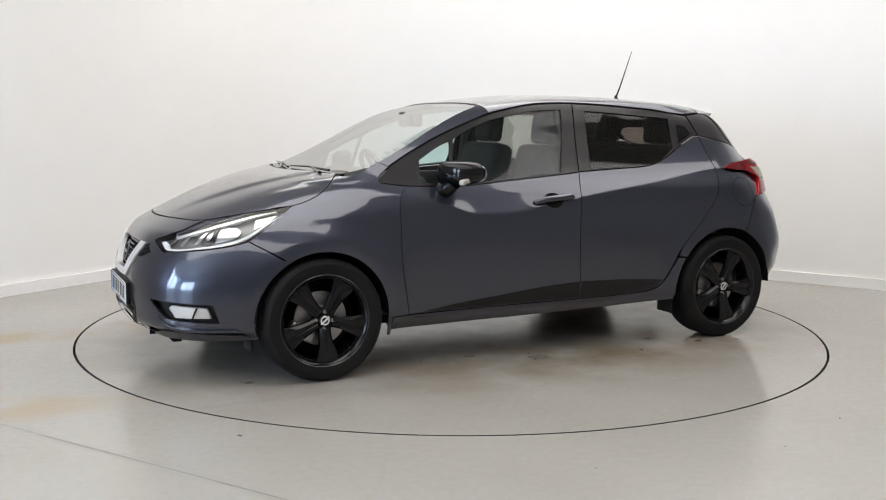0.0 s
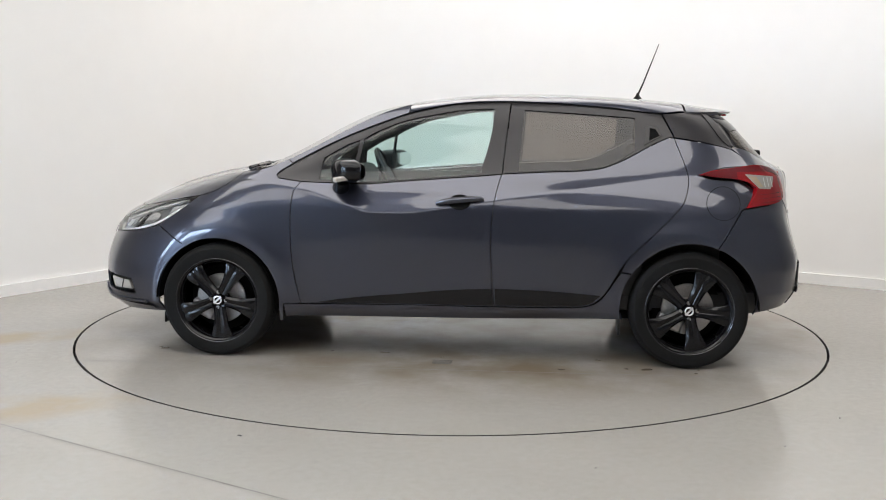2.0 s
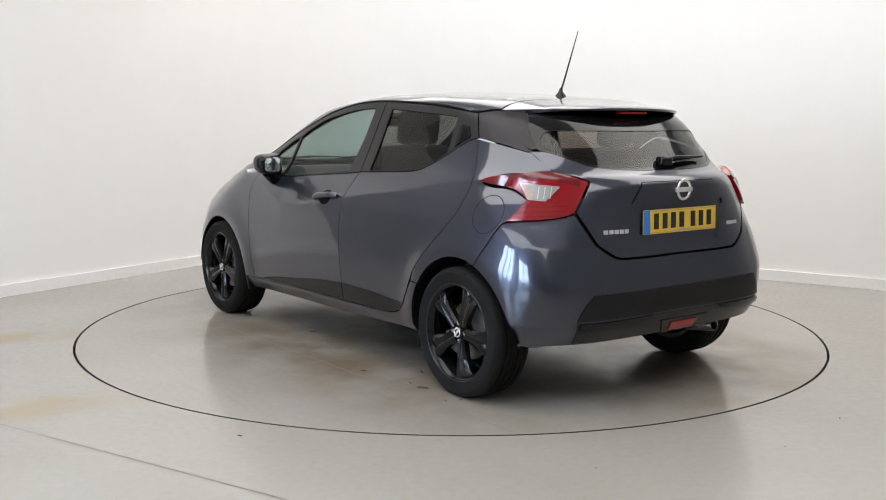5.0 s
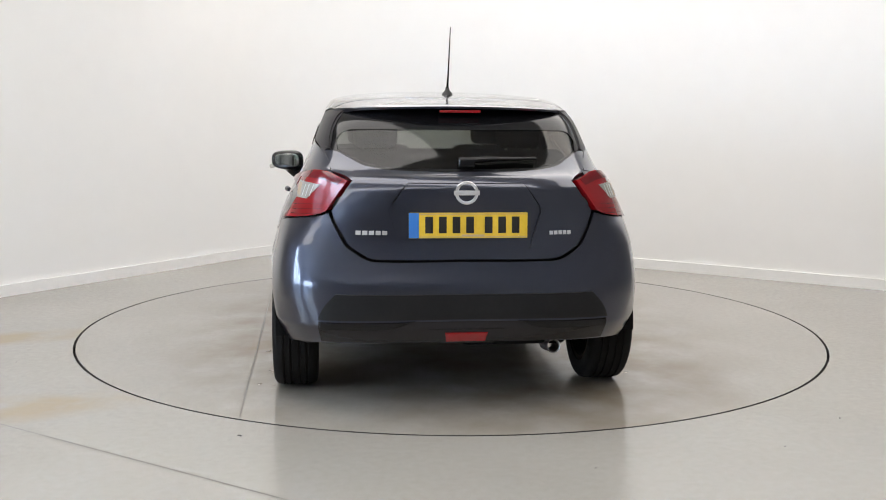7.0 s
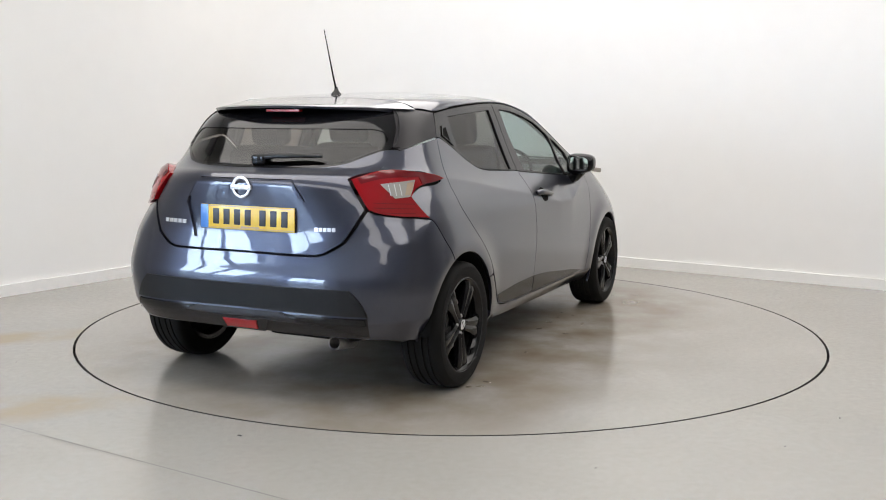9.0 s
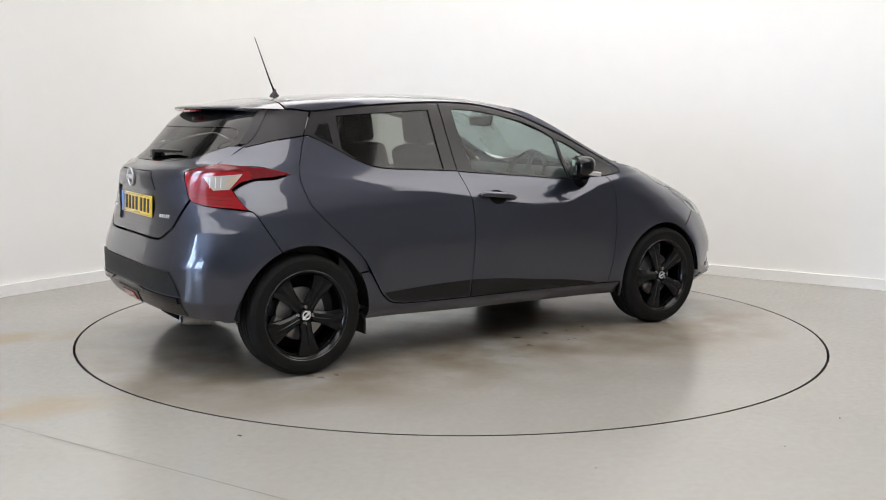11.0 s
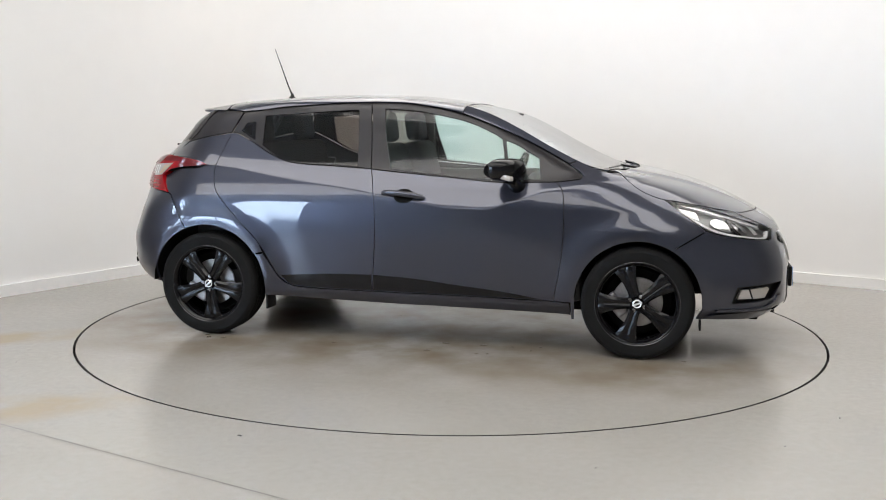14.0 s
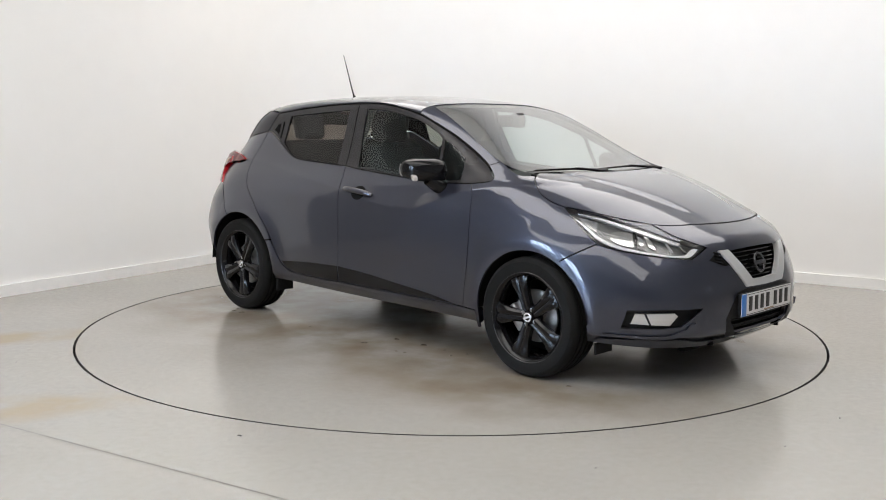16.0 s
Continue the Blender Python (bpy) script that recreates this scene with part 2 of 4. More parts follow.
tagged(coved(1.6, 0.0, 0.0, HEIGHT, wall_paint, "wall_cove", 0.2), "plain white painted walls meeting in a rounded corner", "wall")
tagged(coved(1.575, 0.0, 0.0, 0.085, skirting_paint, "baseboard", -0.025), "low white painted skirting board along the walls", "skirting")
slab("ceiling", -0.4, DEPTH + 0.3, -0.4, BREADTH + 0.3, HEIGHT, HEIGHT + 0.15, ceiling_paint, "plain white ceiling", "ceiling")
# a tall daylit opening in the near part of the wall, out of the camera's view
DOOR0, DOOR1, DOOR_H, GAP0, GAP1 = 8.7, 12.1, 2.9, 0.25, 2.35
slab("wall_near", 4.7, DOOR0, -0.2, 0, 0, HEIGHT, dark_wall, "plain mid-grey painted wall beyond the white studio walls", "wall")
slab("wall_far", -0.2, 0, 6.0, BREADTH + 0.2, 0, HEIGHT, dark_wall, "plain mid-grey painted wall beyond the white studio walls", "wall")
slab("wall_stub", DOOR1, DEPTH + 0.2, -0.2, 0, 0, HEIGHT, wall_paint, "plain white painted wall beside the opening", "wall")
slab("wall_lintel", DOOR0, DOOR1, -0.2, 0, DOOR_H, HEIGHT, wall_paint, "plain white painted wall above the opening", "wall")
slab("wall_back", DEPTH, DEPTH + 0.2, 0, GAP0, 0, HEIGHT, dark_wall, "narrow mid-grey painted pier beside the opening", "wall")
slab("wall_back", DEPTH, DEPTH + 0.2, GAP1, BREADTH + 0.2, 0, HEIGHT, dark_wall, "plain mid-grey painted wall behind the camera", "wall")
slab("wall_back", DEPTH, DEPTH + 0.2, GAP0, GAP1, DOOR_H, HEIGHT, dark_wall, "plain mid-grey painted wall above the opening", "wall")
slab("wall_side", -0.2, DEPTH, BREADTH, BREADTH + 0.2, 0, HEIGHT, dark_wall, "plain mid-grey painted side wall", "wall")
light_panel = glow("light_panel", (1.0, 0.96, 0.925), 1.8)
daylight = glow("daylight", (0.66, 0.81, 1.0), 13.0)
day_geo = daylight.node_tree.nodes.new("ShaderNodeNewGeometry")
day_split = daylight.node_tree.nodes.new("ShaderNodeSeparateXYZ")
link(daylight, day_geo.outputs["Position"], day_split.inputs[0])
hedge = node(daylight, "ShaderNodeTexNoise", Scale=1.7, Detail=6.0)
link(daylight, day_geo.outputs["Position"], hedge.inputs["Vector"])
hedge_top = daylight.node_tree.nodes.new("ShaderNodeMath")
hedge_top.operation = "MULTIPLY_ADD"
hedge_top.inputs[1].default_value = -1.6
link(daylight, hedge.outputs[0], hedge_top.inputs[0])
link(daylight, day_split.outputs[2], hedge_top.inputs[2])
day_level = node(daylight, "ShaderNodeMapRange", From_Min=0.1, From_Max=0.75, To_Min=1.6, To_Max=14.0)
link(daylight, hedge_top.outputs[0], day_level.inputs[0])
link(daylight, day_level.outputs[0], daylight.node_tree.nodes["Principled BSDF"].inputs["Emission Strength"])
slab("backdrop", DOOR0 - 1.0, DOOR1 + 1.0, -1.22, -1.2, -0.1, DOOR_H + 0.8, daylight, "bright daylight outside the opening", "backdrop")
slab("backdrop", DEPTH + 1.2, DEPTH + 1.22, GAP0 - 1.0, GAP1 + 1.0, -0.1, DOOR_H + 0.8, daylight, "bright daylight outside the opening", "backdrop")
for i in range(3):
    c = GAP0 + (GAP1 - GAP0) * i / 2
    slab("door_frame", DEPTH + 0.07, DEPTH + 0.13, c - 0.03, c + 0.03, 0, DOOR_H, frame_black, "dark upright of a glazed door", "door frame")
for i in range(5):
    a = DOOR0 + (DOOR1 - DOOR0) * i / 4
    slab("door_frame", a - 0.03, a + 0.03, -0.13, -0.07, 0, DOOR_H, frame_black, "dark upright of a glazed door", "door frame")
slab("door_frame", DOOR0, DOOR1, -0.125, -0.075, 0.95, 1.02, frame_black, "dark crossbar of a glazed door", "door frame")

for a, deep, watts in ((1.8, 1.3, LAMP_W[0]), (5.4, 0.85, LAMP_W[1]), (8.4, 0.85, LAMP_W[2])):
    at = room(a, 4.1, HEIGHT - 0.03)
    box = lamp("ceiling_lamp", at - Vector((0, 0, 0.04)), at - Vector((0, 0, 1)), 1.0, 1.0, watts, (1.0, 0.96, 0.925))
    box.matrix_world = Matrix.Translation(at - Vector((0, 0, 0.04))) @ Matrix.Rotation(math.atan2(ACROSS.y, ACROSS.x), 4, "Z")
    box.data.size, box.data.size_y = 7.0, 2 * deep
    slab("ceiling_light", a - deep, a + deep, 0.6, 7.6, HEIGHT - 0.03, HEIGHT - 0.001, light_panel, "long flat glowing ceiling light panel", "ceiling light")

R_DISC = 2.2542


def ring_floor(name, r0, r1, z, mat, n=160):
    v = [(r * math.cos(2 * math.pi * i / n), r * math.sin(2 * math.pi * i / n), h) for r, h in ((r0, z - 0.06), (r0, z), (r1, z)) for i in range(n)]
    f = [(a * n + i, a * n + (i + 1) % n, (a + 1) * n + (i + 1) % n, (a + 1) * n + i) for a in (0, 1) for i in range(n)]
    f = [(p[3], p[2], p[1], p[0]) for p in f]
    return put(name, mesh_of(name, v, f, (mat, gap_dark), False, slots=[1] * n + [0] * n))


tagged(ring_floor("floor", R_DISC + 0.007, 17.0, 0.0, floor_paint), "pale grey resin floor with faint tan streaks", "floor", kind="structure")
n = 96
tagged(put("floor_pit", mesh_of("floor_pit", [(2.6 * math.cos(2 * math.pi * i / n), 2.6 * math.sin(2 * math.pi * i / n), -0.06) for i in range(n)], [tuple(range(n))], gap_dark, False)),
       "dark pit under the turntable rim", "floor", kind="structure")
for (x0, y0), (x1, y1) in (((-4.2, -0.79), (0.6, -3.65)), ((1.98, -2.07), (5.5, -4.1))):
    p, q = Vector((x0, y0, 0.0012)), Vector((x1, y1, 0.0012))
    side = (q - p).cross(Vector((0, 0, 1))).normalized() * 0.0025
    tagged(put("floor_joint", mesh_of("floor_joint", [p - side, p + side, q + side, q - side], [(0, 3, 2, 1)], seam_dark, False)), "thin dark joint line in the resin floor", "floor joint", kind="structure")

for x, y, w in ((-0.86, -2.28, 0.022), (1.72, -1.96, 0.016), (1.35, -2.35, 0.010), (0.55, -2.62, 0.008), (-2.3, -1.1, 0.010)):
    mark = part("floor_chip", block((w, w * 0.4, 0.002), (x, y, 0.001), 0.0008, 1, (0, 0, 40 * x)), gap_dark, None, "small dark chip in the resin floor")
    tagged(mark, category="floor mark", kind="structure")

turntable = tagged(new("turntable"), "round grey resin turntable flush with the floor", "turntable")
n = 160
rim = [(R_DISC - 0.007) * math.cos(2 * math.pi * i / n) for i in range(n)], [(R_DISC - 0.007) * math.sin(2 * math.pi * i / n) for i in range(n)]
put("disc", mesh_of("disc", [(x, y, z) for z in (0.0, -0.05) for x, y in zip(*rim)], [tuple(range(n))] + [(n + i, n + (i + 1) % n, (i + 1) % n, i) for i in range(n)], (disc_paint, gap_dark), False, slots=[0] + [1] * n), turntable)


# ---- the car's skin: closed plan contours at every height ----
def curve(*pts):
    """A smooth monotone curve through (a, b) knots, as a function."""
    a = np.array(pts[0::2], float); b = np.array(pts[1::2], float)
    h = np.diff(a); d = np.diff(b) / h
    m = np.zeros(len(a)); m[0], m[-1] = d[0], d[-1]
    for i in range(1, len(a) - 1):
        if d[i - 1] * d[i] > 0:
            w1, w2 = 2 * h[i] + h[i - 1], h[i] + 2 * h[i - 1]
            m[i] = (w1 + w2) / (w1 / d[i - 1] + w2 / d[i])
    def f(v):
        v = np.clip(np.asarray(v, float), a[0], a[-1])
        i = np.clip(np.searchsorted(a, v) - 1, 0, len(a) - 2)
        s = (v - a[i]) / h[i]; s2, s3 = s * s, s * s * s
        return ((2 * s3 - 3 * s2 + 1) * b[i] + (s3 - 2 * s2 + s) * h[i] * m[i]
                + (3 * s2 - 2 * s3) * b[i + 1] + (s3 - s2) * h[i] * m[i + 1])
    return f

Z_TOP = 1.4495
half_width = curve(.15, .775, .22, .806, .30, .822, .42, .836, .62, .843, .80, .828, .90, .795, 1.008, .737,
                   1.2, .658, 1.33, .610, 1.386, .583, 1.407, .545, 1.427, .44, 1.441, .25, Z_TOP, 0)
nose = curve(.15, 2.02, .22, 2.06, .30, 2.105, .46, 2.105, .58, 2.085, .68, 2.045, .73, 2.01, .77, 1.945, .845, 1.79, .907, 1.63,
             .958, 1.46, .980, 1.36, 1.0, 1.245, 1.025, 1.115, 1.063, 1.02, 1.173, .802, 1.262, .64, 1.338, .475, 1.376, .335,
             1.404, .175, 1.43, -.02, 1.443, -.20, Z_TOP, -.42)
tail = curve(.15, -1.78, .22, -1.83, .32, -1.89, .40, -1.905, .56, -1.905, .64, -1.885, .70, -1.87, .80, -1.855, .90, -1.86,
             .99, -1.865, 1.03, -1.845, 1.065, -1.775, 1.10, -1.73, 1.17, -1.66, 1.25, -1.58, 1.30, -1.525, 1.34, -1.465, 1.37, -1.39, 1.395, -1.27,
             1.426, -.93, 1.443, -.62, Z_TOP, -.44)
bow_front = curve(.15, 1.2, .60, 1.15, .86, 1.0, .95, .90, 1.0, .80, 1.05, .62, 1.2, .3, 1.33, 0, 1.38, -.15, 1.43, -.35, Z_TOP, -.43)
bow_rear = curve(.15, -1.25, .60, -1.25, .9, -1.2, 1.05, -1.15, 1.15, -1.1, 1.3, -.95, 1.38, -.75, 1.43, -.5, Z_TOP, -.431)
round_front = curve(.15, 3.0, .45, 2.9, .65, 2.5, .85, 2.3, .96, 2.6, 1.02, 4.2, 1.2, 4.5, 1.34, 4.0, 1.38, 3.0, 1.42, 2.2, Z_TOP, 2)
round_rear = curve(.15, 3.9, .55, 4.0, .75, 3.6, .90, 3.0, 1.03, 2.7, 1.16, 3.0, 1.3, 3.6, 1.38, 3.0, 1.42, 2.2, Z_TOP, 2)
crease_z = curve(-1.9, 1.04, -1.2, 1.005, -.63, .926, -.245, .872, .05, .824, .25, .797, .41, .797, .55, .84, .8, .917, 1.125, .955, 1.5, .93)
crease_h = curve(-1.8, 0, -1.45, .010, -.9, .012, -.2, .015, .4, .020, .8, .016, 1.1, .012, 1.35, 0)
HUBS = ((1.2625, .308), (-1.2625, .308))

def width(x, z):
    w = half_width(z)
    d = z - crease_z(x)
    soft = np.sqrt(d * d + .007 ** 2) - .007
    ridge = np.where(d > 0, np.exp(-soft / .055), np.exp(-soft / .12))
    fade = np.clip((1.30 - z) / .2, 0, 1)
    w = w + crease_h(x) * ridge * fade
    for hx, hz in HUBS:
        r = np.hypot(x - hx, (z - hz) * .96)
        w = w + .017 * np.exp(-((r - .37) / .085) ** 2) * np.clip((.95 - z) / .25, 0, 1)
    return w

def level(x, y, z):
    """Below 0 inside the skin, above 0 outside."""
    x, y, z = (np.asarray(v, float) for v in (x, y, z))
    zc = np.clip(z, .15, Z_TOP - 1e-4)
    x0, x1 = bow_front(zc), bow_rear(zc)
    uf = np.clip((x - x0) / (nose(zc) - x0), 0, 3)
    ur = np.clip((x1 - x) / (x1 - tail(zc)), 0, 3)
    w = np.maximum(width(x, zc), 1e-4)
    v = np.abs(y) / w
    n = np.where(x > (x0 + x1) / 2, round_front(zc), round_rear(zc))
    return v ** n + np.where(uf > 0, uf ** n, 0) + np.where(ur > 0, ur ** n, 0) - 1 + np.maximum(z - Z_TOP, 0) * 50

def bisect(fn, lo, hi):
    lo, hi = np.array(lo, float), np.array(hi, float)
    for _ in range(40):
        mid = (lo + hi) / 2; inside = fn(mid) < 0
        lo, hi = np.where(inside, mid, lo), np.where(inside, hi, mid)
    return (lo + hi) / 2

# The four ways to lay a flat outline (a, b) on the skin.
def on_side(a, b):
    y = bisect(lambda y: level(a, y, b), np.zeros_like(a), np.full_like(a, 1.2)); return np.stack([a, y, b], -1)
def on_top(a, b):
    z = bisect(lambda z: level(a, b, z), np.full_like(a, .55), np.full_like(a, 1.46)); return np.stack([a, b, z], -1)
def on_front(a, b, cx=1.0):
    """a: bearing in degrees from straight ahead."""
    s, c = np.sin(np.radians(a)), np.cos(np.radians(a))
    r = bisect(lambda r: level(cx + r * c, r * s, b), np.zeros_like(a), np.full_like(a, 1.6)); return np.stack([cx + r * c, r * s, b], -1)
def on_rear(a, b, cx=-.9):
    s, c = np.sin(np.radians(a)), np.cos(np.radians(a))
    r = bisect(lambda r: level(cx - r * c, r * s, b), np.zeros_like(a), np.full_like(a, 1.6)); return np.stack([cx - r * c, r * s, b], -1)
def skin_normal(P):
    e = 2e-3; x, y, z = P[:, 0], P[:, 1], P[:, 2]; z = np.clip(z, .16, Z_TOP - 3e-3)
    g = np.stack([level(x + e, y, z) - level(x - e, y, z), level(x, y + e, z) - level(x, y - e, z), level(x, y, z + e) - level(x, y, z - e)], -1)
    return g / np.maximum(np.linalg.norm(g, axis=1, keepdims=True), 1e-9)


# ---- laying panels on the skin ----
from mathutils.geometry import delaunay_2d_cdt
DEG = 0.0165   # metres a degree of bearing, to keep the mesh even


def inside(p, loop):
    x, y, hit = p[0], p[1], False
    for (x0, y0), (x1, y1) in zip(loop, loop[1:] + loop[:1]):
        if (y0 > y) != (y1 > y) and x < (x1 - x0) * (y - y0) / (y1 - y0) + x0:
            hit = not hit
    return hit


def smooth_loop(pts, step, sharp=38):
    """Rounds a closed outline through its knots, keeping its true corners."""
    n = len(pts)
    P = [np.array(p, float) for p in pts]
    corner = []
    for i in range(n):
        u, v = P[i] - P[i - 1], P[(i + 1) % n] - P[i]
        c = np.dot(u, v) / (np.linalg.norm(u) * np.linalg.norm(v) + 1e-12)
        corner.append(c < math.cos(radians(sharp)))
    out = []
    for i in range(n):
        a, b = P[i], P[(i + 1) % n]
        length = np.linalg.norm(b - a)
        ta = (b - P[i - 1]) if not corner[i] else (b - a)
        tb = (P[(i + 2) % n] - a) if not corner[(i + 1) % n] else (b - a)
        ta, tb = ta / (np.linalg.norm(ta) + 1e-12) * length, tb / (np.linalg.norm(tb) + 1e-12) * length
        k = max(1, int(round(length / step)))
        for j in range(k):
            s = j / k
            out.append(tuple((2 * s**3 - 3 * s**2 + 1) * a + (s**3 - 2 * s**2 + s) * ta + (3 * s**2 - 2 * s**3) * b + (s**3 - s**2) * tb))
    return out


def shrink(loop, gap):
    n = len(loop)
    area = sum(loop[i - 1][0] * loop[i][1] - loop[i][0] * loop[i - 1][1] for i in range(n))
    s = 1 if area > 0 else -1
    out = []
    for i in range(n):
        d = np.array(loop[(i + 1) % n]) - np.array(loop[i - 1])
        d = d / (np.linalg.norm(d) + 1e-12)
        out.append((loop[i][0] - d[1] * gap * s, loop[i][1] + d[0] * gap * s))
    return out


def panel(name, outline, lay, mat, parent, label="", off=0.0, gap=0.002, step=0.03, rim=0.012, flip=False, holes=(), both=False, sharp=38, bulge=None, lean=None, flat=None):
    """A piece of the skin inside an outline, with its edges turned in. both: the outline is half, mirrored to the other side."""
    k = DEG if lay in (on_front, on_rear) else 1.0
    pts = [(a * k, b) for a, b in outline]
    if both:
        pts = pts + [((-a, b) if lay in (on_front, on_rear) else (a, -b)) for a, b in reversed(pts) if abs(a if lay in (on_front, on_rear) else b) > 1e-6]
    loop = shrink(smooth_loop(pts, step * 0.6, sharp), gap)
    inner = [shrink(smooth_loop([(a * k, b) for a, b in h], step * 0.6, sharp), -gap) for h in holes]
    A = np.array(loop)
    lo, hi = A.min(0), A.max(0)
    edges, verts = [], []
    for lp in [loop] + inner:
        s = len(verts)
        verts += lp
        edges += [(s + i, s + (i + 1) % len(lp)) for i in range(len(lp))]
    B = np.array(verts)
    for i in range(int((hi[0] - lo[0]) / step) + 2):
        for j in range(int((hi[1] - lo[1]) / step) + 2):
            p = (lo[0] + (i + 0.5 * (j % 2)) * step, lo[1] + j * step)
            if inside(p, loop) and not any(inside(p, h) for h in inner) and np.min((B[:, 0] - p[0]) ** 2 + (B[:, 1] - p[1]) ** 2) > (0.45 * step) ** 2:
                if not (lay is on_side and mat is paint and crease_h(p[0]) > .002 and abs(p[1] - crease_z(p[0])) < .036):
                    verts.append(p)
    if lay is on_side and mat is paint:
        for x in np.arange(lo[0], hi[0], step * .8):
            for d in (-.03, -.016, -.006, 0, .006, .016, .03):
                p = (float(x), float(crease_z(x)) + d)
                if crease_h(x) > .002 and inside(p, loop) and not any(inside(p, h) for h in inner) and np.min((B[:, 0] - p[0]) ** 2 + (B[:, 1] - p[1]) ** 2) > (0.3 * step) ** 2:
                    verts.append(p)
    V, _, F, *_ = delaunay_2d_cdt([Vector(v) for v in verts], edges, [], 0, 1e-7)
    tris = []
    for f in F:
        c = sum((V[i] for i in f), Vector((0, 0))) / len(f)
        if inside(c, loop) and not any(inside(c, h) for h in inner):
            tris.append(tuple(f))
    Q = np.array([tuple(v) for v in V])
    P = lay(Q[:, 0] / k, Q[:, 1])
    N = skin_normal(P)
    if flat is not None:
        N = N * (1, 1, flat)
        N = N / np.linalg.norm(N, axis=1, keepdims=True)
    if lean is not None:
        k_ = lean[0](P)[:, None] if callable(lean[0]) else lean[0]
        N = N * (1 - k_) + np.array(lean[1]) * k_
        N = N / np.linalg.norm(N, axis=1, keepdims=True)
    if bulge is not None:
        e = 2e-3
        G = np.stack([(bulge(P + e * np.eye(3)[i]) - bulge(P - e * np.eye(3)[i])) / (2 * e) for i in range(3)], -1)
        M = N - (G - (G * N).sum(1, keepdims=True) * N)
        P, N = P + N * bulge(P)[:, None], M / np.linalg.norm(M, axis=1, keepdims=True)
    P = P + N * off
    if sum(np.dot(np.cross(P[f[1]] - P[f[0]], P[f[2]] - P[f[0]]), N[f[0]]) for f in tris) < 0:
        tris = [f[::-1] for f in tris]
    count = {}
    for f in tris:
        for a, b in zip(f, f[1:] + f[:1]):
            count[(a, b)] = 1
    border = [(a, b) for a, b in count if (b, a) not in count]
    verts3, normals, faces = list(P), list(N), list(tris)
    if rim:
        for a, b in border:
            e = P[b] - P[a]
            nn = np.cross(e, (N[a] + N[b]) / 2)
            nn = nn / (np.linalg.norm(nn) + 1e-12)
            s = len(verts3)
            verts3 += [P[a], P[b], P[b] - N[b] * rim, P[a] - N[a] * rim]
            normals += [nn] * 4
            faces.append((s + 3, s + 2, s + 1, s))
    verts3, normals = np.array(verts3), np.array(normals)
    obs = []
    if flip:
        verts3, normals = verts3 * (1, -1, 1), normals * (1, -1, 1)
        faces = [f[::-1] for f in faces]
    me = mesh_of(name, verts3, faces, mat, True, normals)
    return put(name, me, parent, label)


def spot(lay, a, b, off=0.0, flip=False):
    """A place and a normal on the skin."""
    P = lay(np.array([float(a)]), np.array([float(b)]))
    N = skin_normal(P)
    p, q = Vector(P[0] + N[0] * off), Vector(N[0])
    return (Vector((p.x, -p.y, p.z)), Vector((q.x, -q.y, q.z))) if flip else (p, q)


def bearing(x, z, rear=False):
    """The bearing at which a place on the flank lies, for on_front or on_rear."""
    y = float(on_side(np.array([x]), np.array([z]))[0, 1])
    return math.degrees(math.atan2(y, -.9 - x if rear else x - 1.0))


def arc(hub, r, a0, a1, n=16):
    return [(hub[0] + r * math.cos(radians(a0 + (a1 - a0) * i / n)), hub[1] + r * math.sin(radians(a0 + (a1 - a0) * i / n))) for i in range(n + 1)]


# ---- the car ----
car = tagged(new("hatchback_car"), "dark gunmetal grey five-door hatchback with black wheels", "car")
FRONT_ARCH, REAR_ARCH = 0.340, 0.355
DOOR_FRONT = [(.807, .955), (.843, .900), (.854, .732), (.846, .553), (.830, .433), (.803, .299)]
DOOR_GAP = [(-.242, .306), (-.223, .584), (-.224, .735), (-.240, .883), (-.270, 1.004)]
DOOR_REAR = [(-.646, .312), (-.752, .328), (-.809, .370), (-.851, .433), (-.935, .572), (-1.084, .723), (-1.205, .850), (-1.234, .915), (-1.244, 1.009), (-1.178, 1.202)]
BELT_FRONT = [(-.155, .994), (.239, .964), (.449, .947), (.650, .950)]
BELT_REAR = [(-1.146, 1.202), (-1.056, 1.162), (-.894, 1.076), (-.768, 1.035), (-.50, 1.018)]
ROOF_LINE = [(.867, 1.051), (.724, 1.126), (.572, 1.199), (.42, 1.260), (.267, 1.316), (.112, 1.354), (-.043, 1.380), (-.199, 1.390), (-.312, 1.391),
             (-.51, 1.383), (-.82, 1.361), (-1.113, 1.329)]
FRONT_GLASS = [(.478, 1.186), (.42, 1.220), (.267, 1.281), (.113, 1.315), (-.041, 1.341), (-.227, 1.352), (-.207, 1.207), (-.156, 1.010), (.239, .976), (.449, .960), (.520, .958)]
CORNER_GLASS = [(.712, .971), (.694, 1.082), (.571, 1.152), (.503, 1.178), (.542, .964)]
REAR_GLASS = [(-.388, 1.345), (-.661, 1.329), (-.972, 1.307), (-.970, 1.136), (-.863, 1.072), (-.769, 1.045), (-.360, 1.022)]
SCREEN_EDGE = [(.240, .478), (.30, .520), (.36, .544), (.439, .562), (.577, .590), (.729, .622), (.863, .642)]
RAIL_EDGE = [(.240, .470), (.0, .485), (-.4, .490), (-.8, .480), (-1.238, .452)]
TAIL_TOP = [(-1.335, 1.022), (-1.43, 1.050), (-1.56, 1.058), (-1.66, 1.056)]
BONNET_SIDE = [(1.134, .632), (1.155, .668), (1.181, .695), (1.215, .718), (1.253, .732), (1.31, .734), (1.361, .727), (1.385, .721)]
